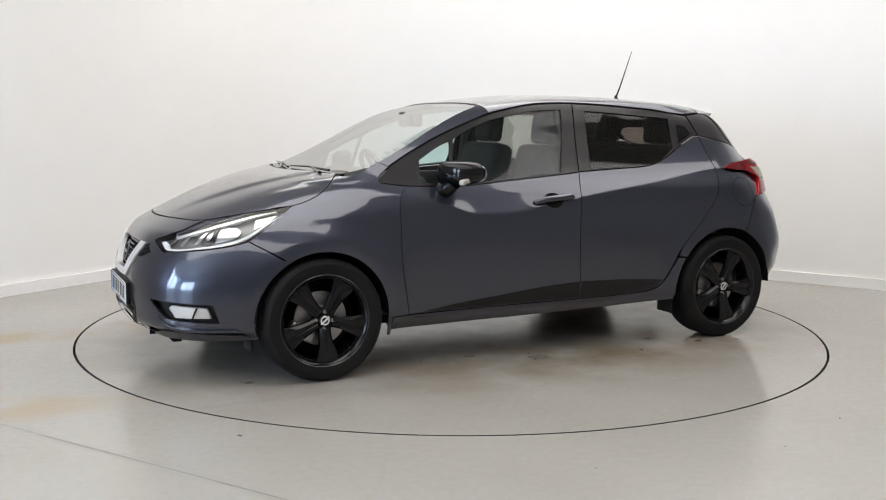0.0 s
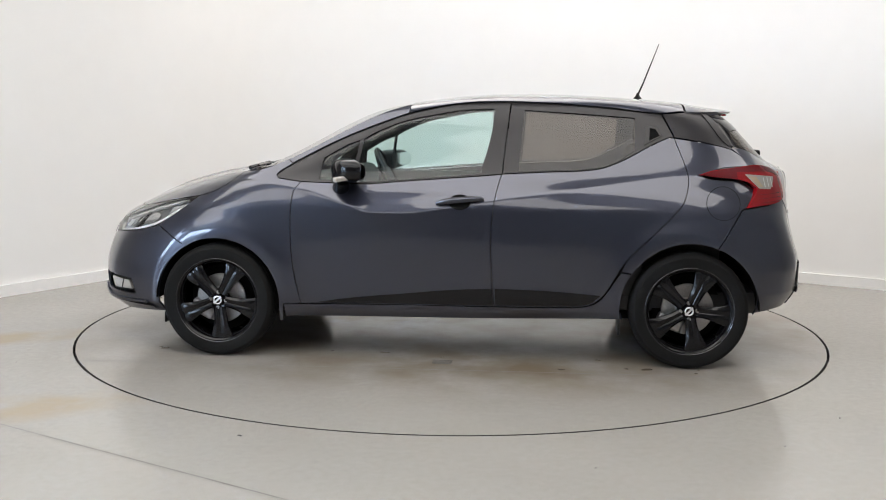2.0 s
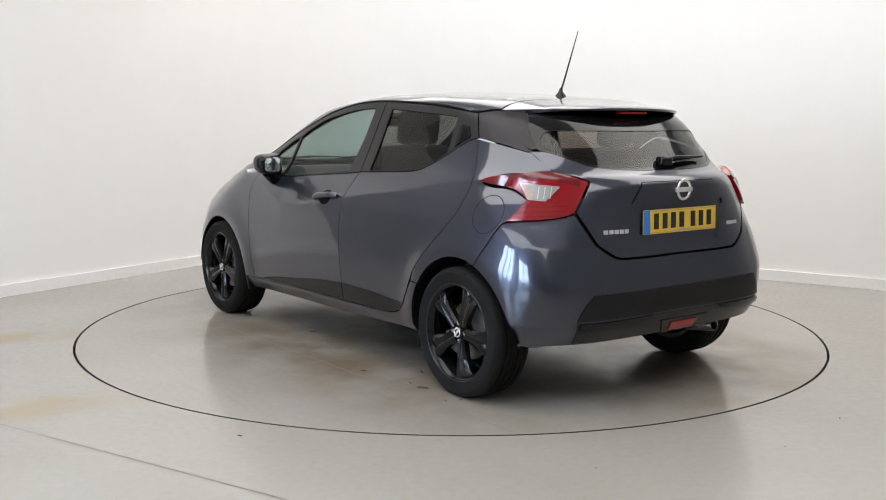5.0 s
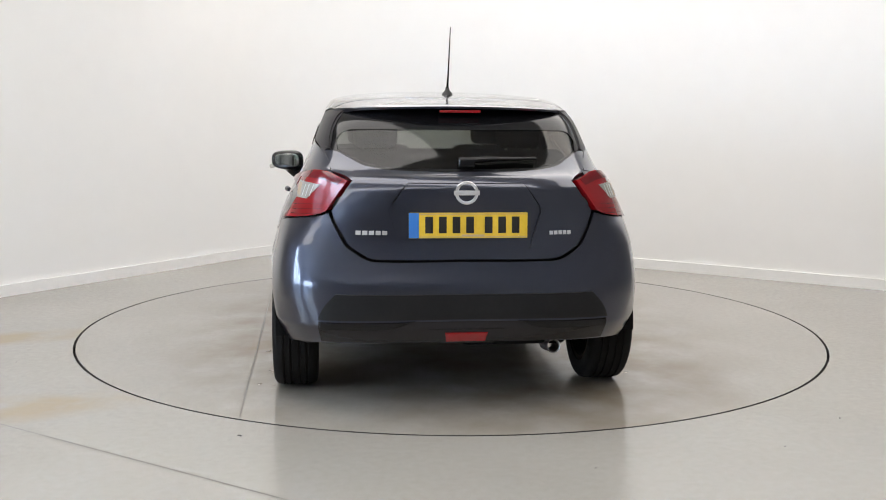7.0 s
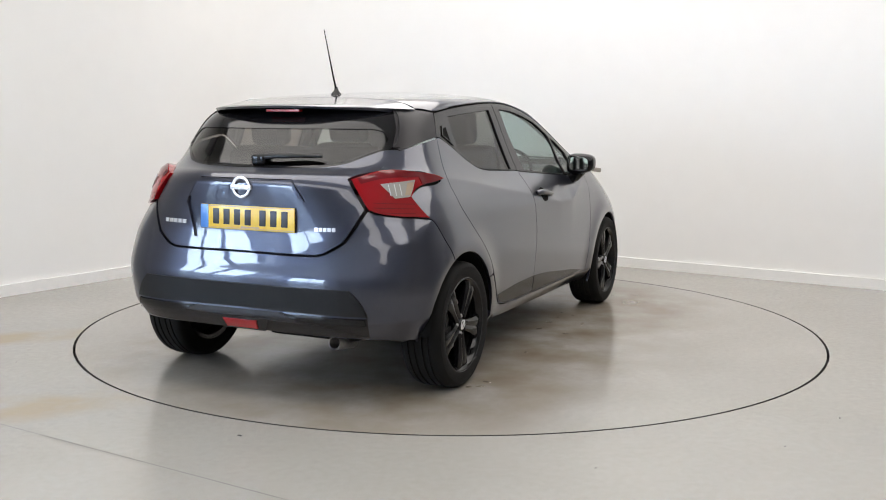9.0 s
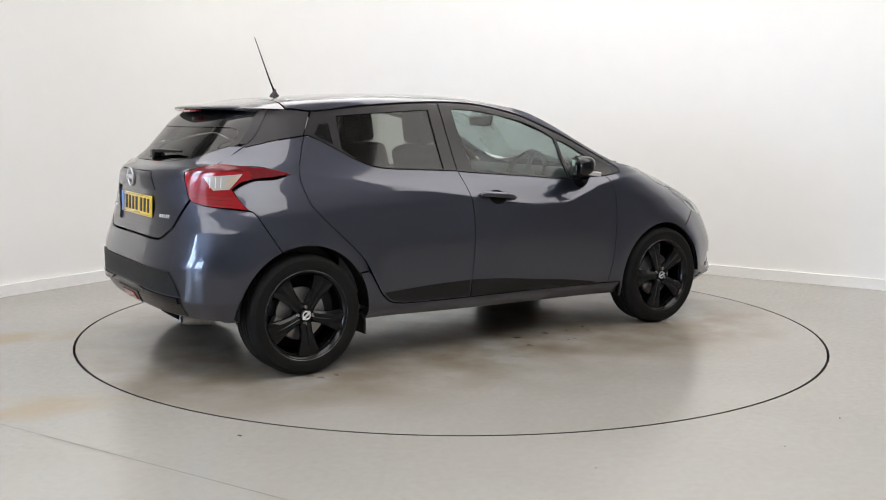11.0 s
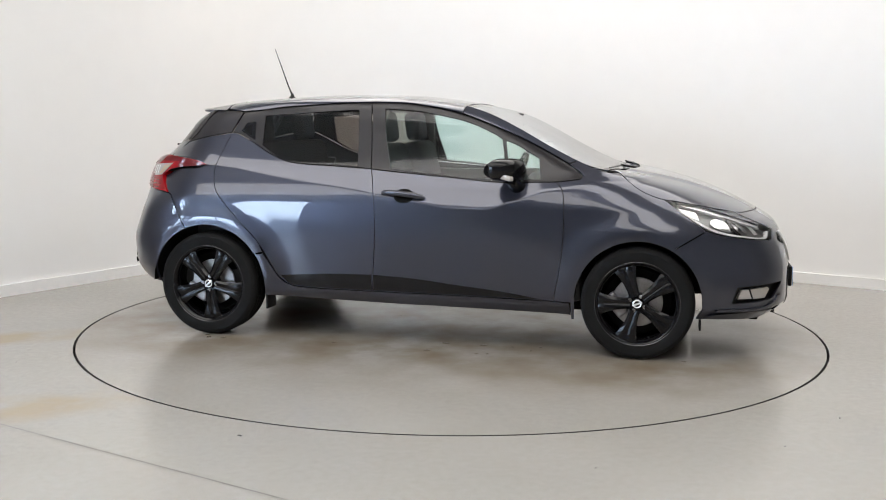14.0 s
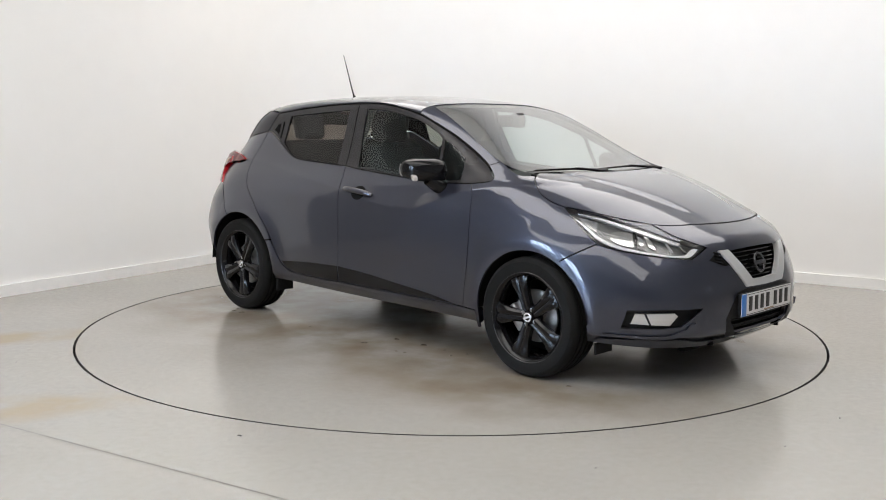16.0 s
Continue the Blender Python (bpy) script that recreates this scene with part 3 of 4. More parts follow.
for flip in (False, True):
    wing = [(.810, .955), (.933, .972), (.945, .990), (.937, 1.004), (.867, 1.051), (.905, 1.073), (1.00, 1.030), (1.090, 1.007)] + [(x, float(on_top(np.array([x]), np.array([y]))[0, 2])) for x, y in BONNET_SIDE] + [(1.46, .815), (1.54, .757), (1.613, .707)]
    wing += [(1.46, .618)] + arc(HUBS[0], FRONT_ARCH, 58, 186, 22) + [(.922, .200), (.905, .200), (.90, .296)] + DOOR_FRONT[::-1]
    panel("front_wing", wing, on_side, paint, car, flip=flip, step=.024, lean=(lambda P: .7 * np.clip((P[:, 2] - .975) / .04, 0, 1) * np.clip((1.10 - P[:, 0]) / .06, 0, 1), (.2, .86, .47)))
    door = panel("front_door", DOOR_FRONT[::-1] + BELT_FRONT[::-1] + DOOR_GAP[::-1] + [(.267, .305)], on_side, paint, car, flip=flip, step=.024)
    panel("window_frame", [(.945, .990), (.930, 1.002), (.867, 1.047)] + [(a, b - .004) for a, b in ROOF_LINE[1:9]] + [(-.289, 1.177), (-.272, 1.008)] + [(a, b + .003) for a, b in BELT_FRONT] + [(.807, .958), (.932, .974)],
          on_side, frame_black, door, "satin black window frame", off=-.002, flip=flip, holes=(FRONT_GLASS, CORNER_GLASS), step=.03)
    panel("window_pane", FRONT_GLASS, on_side, clear_glass, door, "clear side window glass", off=-.010, gap=-.004, rim=0, flip=flip, step=.06)
    panel("corner_pane", CORNER_GLASS, on_side, clear_glass, door, off=-.010, gap=-.004, rim=0, flip=flip, step=.06)
    panel("lower_trim", [(.749, .304), (.539, .338), (.238, .369), (-.003, .394), (-.236, .406), (-.239, .310), (.267, .308)], on_side, gloss_black, door, "gloss black strip along the door's foot", off=.003, rim=.004, flip=flip)
    back = panel("rear_door", [(-.272, 1.006)] + DOOR_GAP[::-1][1:] + DOOR_REAR + BELT_REAR, on_side, paint, car, flip=flip, step=.024)
    panel("window_frame", [(-.316, 1.387)] + [(a, b - .004) for a, b in ROOF_LINE[9:]] + [(-1.176, 1.207), (-1.146, 1.205)] + [(a, b + .003) for a, b in BELT_REAR[1:]] + [(-.276, 1.010), (-.292, 1.177)],
          on_side, frame_black, back, "satin black window frame", off=-.002, flip=flip, holes=(REAR_GLASS,), step=.03)
    panel("window_pane", REAR_GLASS, on_side, privacy_glass, back, "dark privacy glass", off=-.010, gap=-.004, rim=0, flip=flip, step=.06)
    panel("pull_handle", [(-1.026, 1.270), (-1.085, 1.264), (-1.116, 1.213), (-1.018, 1.161)], on_side, gloss_black, back, "black hidden pull handle", off=.004, flip=flip, step=.05)
    panel("pull_recess", [(-1.048, 1.256), (-1.080, 1.250), (-1.104, 1.213), (-1.045, 1.185)], on_side, void_black, back, off=.0055, rim=.002, flip=flip, step=.05)
    panel("lower_trim", [(-.245, .406), (-.519, .400), (-.805, .381), (-.752, .333), (-.646, .316), (-.245, .310)], on_side, gloss_black, back, "gloss black strip along the door's foot", off=.003, rim=.004, flip=flip)
    panel("sill", [(.895, .294), (.80, .296), (.267, .302), (-.242, .303), (-.646, .309), (-.755, .324), (-.813, .366), (-.855, .430), (-.905, .505)] + arc(HUBS[1], REAR_ARCH + .004, 32, -10, 6) + [(-.923, .245), (-.191, .222), (.418, .213), (.899, .200)],
          on_side, paint, car, off=-.001, flip=flip, rim=.05, bulge=lambda P: -.45 * np.clip(.290 - P[:, 2], 0, 1))
    quarter = [(-.908, .512)] + [(a, b) for a, b in DOOR_REAR[4:]] + [(-1.344, 1.177), (-1.476, 1.145), (-1.56, 1.100), (-1.61, 1.065)] + TAIL_TOP[::-1][1:] + [(-1.318, 1.005), (-1.383, .990), (-1.495, .983), (-1.590, .942), (-1.570, .890), (-1.537, .846), (-1.518, .838), (-1.428, .690), (-1.395, .640)]
    quarter += arc(HUBS[1], REAR_ARCH, 112, 33, 16)[0:]
    q = panel("rear_quarter", quarter, on_side, paint, car, flip=flip, step=.024)
    # filler flap, on one flank only
    if not flip:
        flap = [(-1.421 + .088 * math.cos(radians(15 * i)), .871 + .086 * math.sin(radians(15 * i))) for i in range(24)]
        panel("filler_ring", flap, on_side, void_black, q, off=.0006, rim=0, step=.02, holes=([(a * .965 - 1.421 * .035, b * .965 + .871 * .035) for a, b in flap],), gap=0)
    panel("pillar_trim", [(-1.120, 1.327), (-1.241, 1.338), (-1.36, 1.335), (-1.40, 1.30), (-1.445, 1.235), (-1.500, 1.165), (-1.476, 1.147), (-1.344, 1.180), (-1.180, 1.207)], on_side, pillar_black, car, "dark glossy rear pillar panel", flip=flip)
    upper = [(x, float(on_top(np.array([x]), np.array([y - .004]))[0, 2])) for x, y in SCREEN_EDGE]
    panel("a_pillar", [(.867, 1.053), (.724, 1.129), (.572, 1.202), (.42, 1.263), (.267, 1.319), (.240, 1.328)] + upper + [(.905, 1.072)],
          on_side, paint, car, flip=flip, step=.02, lean=(.55, (.16, .93, .33)))
    rail = RAIL_EDGE + [(a, float(on_side(np.array([a]), np.array([b + .003]))[0, 1])) for a, b in [(.238, 1.326), (.112, 1.354), (-.043, 1.380), (-.199, 1.390), (-.312, 1.391), (-.51, 1.383), (-.82, 1.361), (-1.113, 1.331), (-1.235, 1.341)]][::-1]
    panel("roof_rail", [(a, b if not flip else -b) for a, b in rail], on_top, paint, car, step=.016, gap=.0012)
    # added dark tube that keeps light from showing through the roof-line gap
    line = on_side(np.array([a for a, b in ROOF_LINE]), np.array([b for a, b in ROOF_LINE]))
    line = (line - skin_normal(line) * .026) * (1, -1 if flip else 1, 1)
    part("gap_lining", tube([tuple(q) for q in line], .021, 8), void_black, car, "dark lining added behind the roof line to close the gap")
    # wheel-arch liners
    for hub, r, y0 in ((HUBS[0], FRONT_ARCH, .45), (HUBS[1], REAR_ARCH, .45)):
        loop = arc(hub, r + .006, 1, 179, 24)
        s = -1 if flip else 1
        v = [(a, s * y, b) for y in (.835, y0) for a, b in loop]
        m_ = len(loop)
        put("arch_liner", mesh_of("arch_liner", v + [(hub[0], s * y0, hub[1])], [(i, i + 1, m_ + i + 1, m_ + i) for i in range(m_ - 1)] + [(m_ + i, m_ + i + 1, 2 * m_) for i in range(m_ - 1)], void_black), car)

roof_half = [(.250, 0), (.247, .30)] + RAIL_EDGE + [(-1.240, .3), (-1.242, .2), (-1.242, 0)]
roof = panel("roof", roof_half, on_top, paint, car, both=True, step=.03, gap=.0012)
screen = panel("windscreen", [(.243, 0), (.240, .30)] + SCREEN_EDGE + [(1.00, .632), (1.085, .600), (1.14, .41), (1.168, .2), (1.175, 0)], on_top, screen_glass, car, "raked clear windscreen", both=True, off=-.006, gap=0, rim=0, step=.05, lean=(.93, (.44, 0, .90)))
panel("screen_border", [(1.185, 0), (1.178, .2), (1.150, .41), (1.094, .605), (1.045, .612), (1.095, .42), (1.128, .2), (1.138, 0)], on_top, gloss_black, screen, "black printed foot of the windscreen", both=True, off=-.004, gap=0, rim=0, step=.04)
crown_edge = curve(1.0, .47, 1.2, .43, 1.5, .33, 1.75, .24, 1.95, .17)
bonnet = panel("bonnet", [(1.222, 0), (1.205, .25), (1.165, .45), (1.106, .578)] + BONNET_SIDE + [(1.45, .694), (1.53, .660), (1.678, .578), (1.80, .470), (1.872, .30), (1.905, .15), (1.915, 0)], on_top, paint, car, both=True, step=.022,
               bulge=lambda P: .011 / (1 + np.exp((np.abs(P[:, 1]) - crown_edge(P[:, 0])) / .013)) * np.clip((1.93 - P[:, 0]) / .3, 0, 1))
panel("cowl", [(1.24, 0), (1.22, .25), (1.18, .46), (1.11, .60), (1.07, .60), (1.13, .40), (1.155, .2), (1.16, 0)], on_top, trim_black, car, "black scuttle panel under the wipers", both=True, off=-.012, rim=.02)

# ---- front end ----
def bonnet_edge(x, y, drop=.001):
    """The bearing and height of a place on the bonnet's edge."""
    z = float(on_top(np.array([x]), np.array([y]))[0, 2])
    return math.degrees(math.atan2(y, x - 1.0)), z - drop


def seam(a, b, rear=False, n=5):
    """A straight joint on the flank, as bearings."""
    return [(bearing(a[0] + (b[0] - a[0]) * i / n, a[1] + (b[1] - a[1]) * i / n, rear), a[1] + (b[1] - a[1]) * i / n) for i in range(n + 1)]


def between(p, q, n=4):
    """Knots that keep an edge straight."""
    return [(p[0] + (q[0] - p[0]) * i / n, p[1] + (q[1] - p[1]) * i / n) for i in range(1, n)]


HEAD = [bonnet_edge(x, y, .002) for x, y in ((1.388, .720), (1.45, .696), (1.53, .660), (1.60, .622), (1.678, .578), (1.755, .515))] + between(bonnet_edge(1.755, .515, .002), (29, .740)) + [(29, .740), (21.3, .692), (26.6, .643), (37, .660), (47, .688), (51.3, .716), (57, .790)]
nose_half = [bonnet_edge(x, y) for x, y in ((1.915, 0), (1.905, .15), (1.872, .30), (1.80, .470), (1.755, .515))] + between(bonnet_edge(1.755, .515), (29, .743)) + [(29, .743), (20.9, .691), (26.4, .640), (37, .657), (46, .682)] + seam((1.613, .705), (1.46, .616))
nose_half += [(bearing(a, b), b) for a, b in arc(HUBS[0], FRONT_ARCH, 62, -4, 12) if b < .612] + [(54, .215), (35, .200), (18, .192), (0, .190)]
V_IN = [(15.0, .668), (7.0, .520), (0, .516)]
grille_hole = [(15.2, .664), (12, .604), (7.2, .520), (0, .515), (-7.2, .520), (-12, .604), (-15.2, .664), (-8, .672), (0, .674), (8, .672)]
low_hole = [(16.0, .345), (13.0, .262), (0, .252), (-13.0, .262), (-16.0, .345), (0, .352)]
fog_hole = [(44.5, .318), (43.2, .404), (34, .410), (25, .412), (30.5, .330), (36, .322)]
bumper = panel("front_bumper", nose_half, on_front, paint, car, both=True, step=.024,
               sharp=22, bulge=lambda P: -.5 * np.clip(.285 - P[:, 2], 0, 1), holes=(grille_hole, low_hole, fog_hole, [(-a, b) for a, b in fog_hole]))
grille = panel("grille", [(20, .676), (12, .495), (-12, .495), (-20, .676)], on_front, void_black, car, "black front grille", off=-.045, rim=0, step=.05)
for i in range(7):
    zz = .535 + .021 * i
    half = 6.8 + (zz - .52) / .15 * 7.6
    panel("slat", [(-half, zz), (half, zz), (half, zz + .006), (-half, zz + .006)], on_front, gloss_black, grille, off=-.028, rim=.015, step=.08, gap=0)
for s in (1, -1):
    trim = [(17.9 * s, .672), (14.2 * s, .674), (6.6 * s, .526), (0, .522), (0, .488), (9.6 * s, .492)]
    panel("grille_trim", trim, on_front, satin, grille, "satin chrome V-shaped grille trim", off=.008, gap=.0005, rim=.03, step=.02)
    side = [(18.6 * s, .668), (21.6 * s, .632), (16.5 * s, .600), (14.6 * s, .606)]
    g2 = panel("side_grille", side, on_front, void_black, bumper, "small black side grille", off=.001, rim=.002, step=.03)
    for i in range(4):
        zz = .612 + .014 * i
        panel("slat", [(17.2 * s, zz), (19.6 * s, zz + .010), (19.4 * s, zz + .015), (17.0 * s, zz + .005)], on_front, gloss_black, g2, off=.005, rim=.004, gap=0, step=.03)
panel("lower_grille", [(27, .37), (25, .185), (-25, .185), (-27, .37)], on_front, void_black, car, "black lower air intake", off=-.05, rim=0, step=.06)
for zz in (.275, .300, .325):
    panel("intake_bar", [(-15, zz), (15, zz), (15, zz + .007), (-15, zz + .007)], on_front, trim_black, car, off=-.03, rim=.015, gap=0, step=.08)
panel("lip", [(0, .250), (17, .246), (24, .236), (30.5, .268), (50, .258), (52, .226), (35, .200), (18, .190), (0, .188)], on_front, paint, bumper, "lower lip of the front bumper", both=True, off=.004, rim=.003, bulge=lambda P: -.5 * np.clip(.270 - P[:, 2], 0, 1))

# front badge
def badge(parent, at, normal, r, ring_mat, name="badge"):
    m = Matrix.Translation(at) @ normal.to_track_quat("Z", "Y").to_matrix().to_4x4()
    bm = bmesh.new()
    nn, k = 40, 8
    rings = [[bm.verts.new(((r + r * .16 * math.cos(2 * math.pi * j / k)) * math.cos(2 * math.pi * i / nn), (r + r * .16 * math.cos(2 * math.pi * j / k)) * math.sin(2 * math.pi * i / nn), r * .12 * math.sin(2 * math.pi * j / k))) for j in range(k)] for i in range(nn)]
    for i in range(nn):
        for j in range(k):
            bm.faces.new((rings[i][j], rings[(i + 1) % nn][j], rings[(i + 1) % nn][(j + 1) % k], rings[i][(j + 1) % k]))
    block((r * 2.55, r * .48, r * .25), bevel=r * .06, bm=bm)
    return part(name, bm, ring_mat, parent, "round metal emblem with a plain bar", m=m)


p, nrm = spot(on_front, 0, .598, -.012)
badge(grille, p, nrm, .046, rim_lip)
panel("front_surround", [(0, .484), (9.4, .487), (13.4, .474), (15.4, .41), (17.5, .350), (17.2, .262), (0, .247)], on_front, trim_black, bumper, "black surround of the plate and lower intake", both=True, off=.0022, rim=.002, holes=(low_hole,), sharp=25)


def plate(parent, at, normal, mat, label):
    """A number plate with plain bars for its characters and a blue end band."""
    up = Vector((0, 0, 1))
    right = up.cross(normal).normalized()
    up = normal.cross(right).normalized()
    m = Matrix((right, up, normal)).transposed().to_4x4()
    m.translation = at
    pl = part("number_plate", block((.520, .111, .006), bevel=.004), mat, parent, label, m=m)
    part("blue_band", block((.044, .109, .003), (-.238, 0, .0035), .001), plate_blue, pl)
    part("border", block((.468, .0025, .002), (.022, .049, .0035), 0, bm=block((.468, .0025, .002), (.022, -.049, .0035), 0)), ink if mat is plate_white else amber, pl)
    for i in range(7):
        x = -.172 + .0595 * i + (.022 if i > 3 else 0)
        part("character_bar", block((.034, .072, .002), (x, .002, .0035), .0008), ink, pl)
    part("maker_bar", block((.10, .006, .002), (.02, -.043, .0036), 0), amber, pl)
    return pl


p, nrm = spot(on_front, 0, .418, 0)
plate(car, Vector((p.x + .012, 0, .408)), Vector((1, 0, .02)).normalized(), plate_white, "white front number plate with dark plain bars")
part("plate_holder", block((.02, .53, .115), (p.x + .002, 0, .408), .006), trim_black, car)

for s, flip in ((1, False), (-1, True)):
    head = [(a * s, b) for a, b in HEAD]
    hl = panel("headlight", head, on_front, lens_glass, car, "clear swept-back headlight", off=.001, gap=.002, rim=0, step=.03)
    hl.visible_shadow = False
    panel("bowl", head, on_front, lamp_grey, hl, "dark chromed lamp bowl", off=-.035, gap=.001, rim=-.034, step=.03)
    panel("lamp_brow", [(a * s, b) for a, b in [bonnet_edge(x, y, .004) for x, y in ((1.45, .696), (1.53, .660), (1.60, .622), (1.678, .578), (1.755, .515), (1.79, .48))] + [(27.5, .730), (28.5, .724), (36.5, .776), (49, .836)]], on_front, paint, hl, "body-coloured edge above the lamp", off=-.003, gap=0, rim=.01, step=.02)
    panel("running_light", [(a * s, b) for a, b in [(23.2, .690), (26.8, .655), (37, .669), (45.5, .693), (50.5, .728), (55, .788), (60, .843), (54.6, .796), (49.6, .735), (44.6, .703), (37, .677), (28.0, .664), (25.2, .692)]], on_front, white_trim, hl, "white running-light strip", off=-.014, rim=.012, step=.02, gap=0)
    panel("top_strip", [(a * s, b) for a, b in [(28, .719), (36.5, .770), (49, .828), (57, .848), (49, .817), (37, .757), (29, .708)]], on_front, chrome, hl, off=-.012, rim=.012, step=.02, gap=0)
    for a0, a1, z0, z1, mt in ((35.2, 37.0, .690, .752, lamp_chrome), (30.6, 31.3, .684, .730, white_trim), (26.6, 28.0, .676, .706, lamp_chrome)):
        panel("reflector", [(a * s, b) for a, b in [(a0, z0), (a1, z0 + .016), (a1 + .6, z1 + .012), (a0 + 1, z1 - .012)]], on_front, mt, hl, off=-.018, rim=.018, step=.02, gap=0)
    lens_ring = [((42.6 + 4.6 * math.cos(radians(20 * i)) + 1.6 * math.sin(radians(20 * i))) * s, .742 + .036 * math.sin(radians(20 * i))) for i in range(18)]
    panel("reflector", lens_ring, on_front, lamp_chrome, hl, "chromed main-beam bowl", off=-.022, rim=.012, step=.02, gap=0)
    panel("divider", [(a * s, b) for a, b in [(37.6, .678), (39.0, .682), (41.0, .716), (40.4, .780), (39.4, .776), (39.6, .720)]], on_front, gloss_black, hl, off=-.016, rim=.014, step=.02, gap=0)
    panel("corner_reflector", [(a * s, b) for a, b in [(51.0, .770), (54.5, .800), (57.0, .836), (50.5, .815)]], on_front, lamp_chrome, hl, off=-.022, rim=.01, step=.02, gap=0)
    # fog-lamp pocket
    rec = panel("fog_recess", [(a * s + (a - 36) * s * .45, b + (b - .366) * .45) for a, b in fog_hole], on_front, trim_black, car, "black fog-lamp pocket", off=-.035, gap=0, rim=0, step=.04)
    fog = panel("fog_lamp", [(a * s, b) for a, b in [(42.6, .336), (41.6, .389), (32.0, .396), (31.0, .380), (33.0, .332)]], on_front, clear_lens, rec, "clear fog lamp", off=-.012, rim=.03, step=.025)
    panel("fog_divider", [(a * s, b) for a, b in [(37.5, .335), (38.0, .335), (39.4, .39), (38.8, .39)]], on_front, trim_black, rec, off=-.0105, rim=.004, step=.03, gap=0)
    panel("bumper_blade", [(a * s, b) for a, b in [(49, .290), (34, .292), (29.5, .318), (28.5, .345), (26.8, .348), (28.2, .305), (33, .276), (49.5, .274)]], on_front, paint, bumper, off=.012, rim=.02, step=.025)

# ---- tail ----
GLASS_FOOT = [(19.5, 1.073), (29, 1.091), (34.5, 1.120), (41, 1.150), (46.5, 1.160)]
gate = panel("tailgate", [(0, .690), (21.5, .690), (24, .699), (28.8, .752), (34.0, .893), (29.9, 1.026), (33, 1.044), (38.5, 1.058), (41.0, 1.085), (46.0, 1.152)] + GLASS_FOOT[::-1][1:] + [(0, 1.068)], on_rear, paint, car, both=True, step=.024, sharp=20, rim=.016,
             holes=([(15.0, 1.020), (18.9, .925), (19.4, .900), (17.6, .800), (16.5, .742), (-16.5, .742), (-17.6, .800), (-19.4, .900), (-18.9, .925), (-15.0, 1.020)],))
panel("plate_recess", [(20, .935), (20.4, .900), (18.4, .79), (17, .735), (-17, .735), (-18.4, .79), (-20.4, .900), (-20, .935)], on_rear, paint, gate, off=-.012, rim=0, step=.03)
panel("garnish", [(15.2, 1.021), (19.0, .924), (-19.0, .924), (-15.2, 1.021)], on_rear, paint, gate, off=.004, gap=.0045, rim=.03, step=.03)
rear_screen = panel("rear_window", [(0, 1.072)] + [(a, b + .004) for a, b in GLASS_FOOT[:-1]] + [(44.0, 1.162), (46.0, 1.20), (48.5, 1.305), (48, 1.338), (0, 1.345)], on_rear, privacy_glass, gate, "dark tinted rear window", both=True, off=-.004, gap=.003, rim=0, step=.06)
for s in (1, -1):
    panel("window_band", [(a * s, b) for a, b in [(43.6, 1.160), (46.2, 1.20), (48.7, 1.305), (48, 1.342), (0, 1.348), (0, 1.246), (38.5, 1.246), (42.0, 1.235), (43.2, 1.20), (40.5, 1.153), (34.2, 1.126), (28.8, 1.099), (19.4, 1.081), (0, 1.078), (0, 1.070), (19.5, 1.072), (29, 1.090), (34.5, 1.119), (41, 1.149)]],
          on_rear, gloss_black, gate, "black printed border of the rear window", off=-.0015, gap=0, rim=0, step=.03, sharp=30)
    panel("side_deflector", [(a * s, b) for a, b in [(46.8, 1.163), (49.0, 1.20), (51.5, 1.30), (51.5, 1.345), (48.6, 1.342), (48.8, 1.305), (46.4, 1.20), (44.2, 1.160)]], on_rear, pillar_black, gate, "black side fin of the rear window", off=.004, gap=.0005, rim=.02, step=.03)
p, nrm = spot(on_rear, 0, .981, .010)
badge(gate, p, nrm, .044, chrome)
plate(gate, Vector((-1.850, -.012, .838)), Vector((-1, 0, .04)).normalized(), plate_yellow, "yellow rear number plate with dark plain bars")
# raised model lettering, as plain bars
for a0, a1, z0, z1, count in ((27.4, 19.6, .797, .815, 5), (-21.4, -27.0, .795, .812, 5)):
    for i in range(count):
        a = a0 + (a1 - a0) * (i + .5) / count
        w = abs(a1 - a0) / count * .38
        panel("letter_bar", [(a - w, z0), (a + w, z0), (a + w, z1), (a - w, z1)], on_rear, chrome, gate, off=.004, gap=0, rim=.004, step=.03)
# rear wiper
p0, n0 = spot(on_rear, -1, 1.096, .022)
p1, n1 = spot(on_rear, -22.5, 1.108, .020)
wiper = part("rear_wiper", tube([p0, p0.lerp(p1, .3) + n0 * .006, p1], [.016, .012, .006], 10), gloss_black, gate, "black rear wiper")
part("wiper_pivot", block((.05, .075, .05), tuple(p0 - n0 * .012), .015, 3), gloss_black, wiper)

bump_half = [(0, .683), (21.8, .683), (24.6, .695), (29.3, .747), (34.6, .886), (38.5, .870), (49.2, .847), (51.5, .840)] + seam((-1.518, .836), (-1.428, .688), True) + [(bearing(a, b, True), b) for a, b in arc(HUBS[1], REAR_ARCH, 112, 186, 14)] + [(bearing(-1.612, .287, True), .287), (34, .302), (0, .318)]


def corner_ridge(P):
    """A soft crease that runs down each rear corner."""
    a = np.degrees(np.arctan2(np.abs(P[:, 1]), -.9 - P[:, 0]))
    d = np.sqrt((a - 43.0 - 8 * (P[:, 2] - .6)) ** 2 + .8) - .9
    return .016 * np.clip(1 - d / 11, 0, 1) * np.clip((P[:, 2] - .40) / .12, 0, 1) * np.clip((.84 - P[:, 2]) / .10, 0, 1) - .35 * np.clip(.40 - P[:, 2], 0, 1)


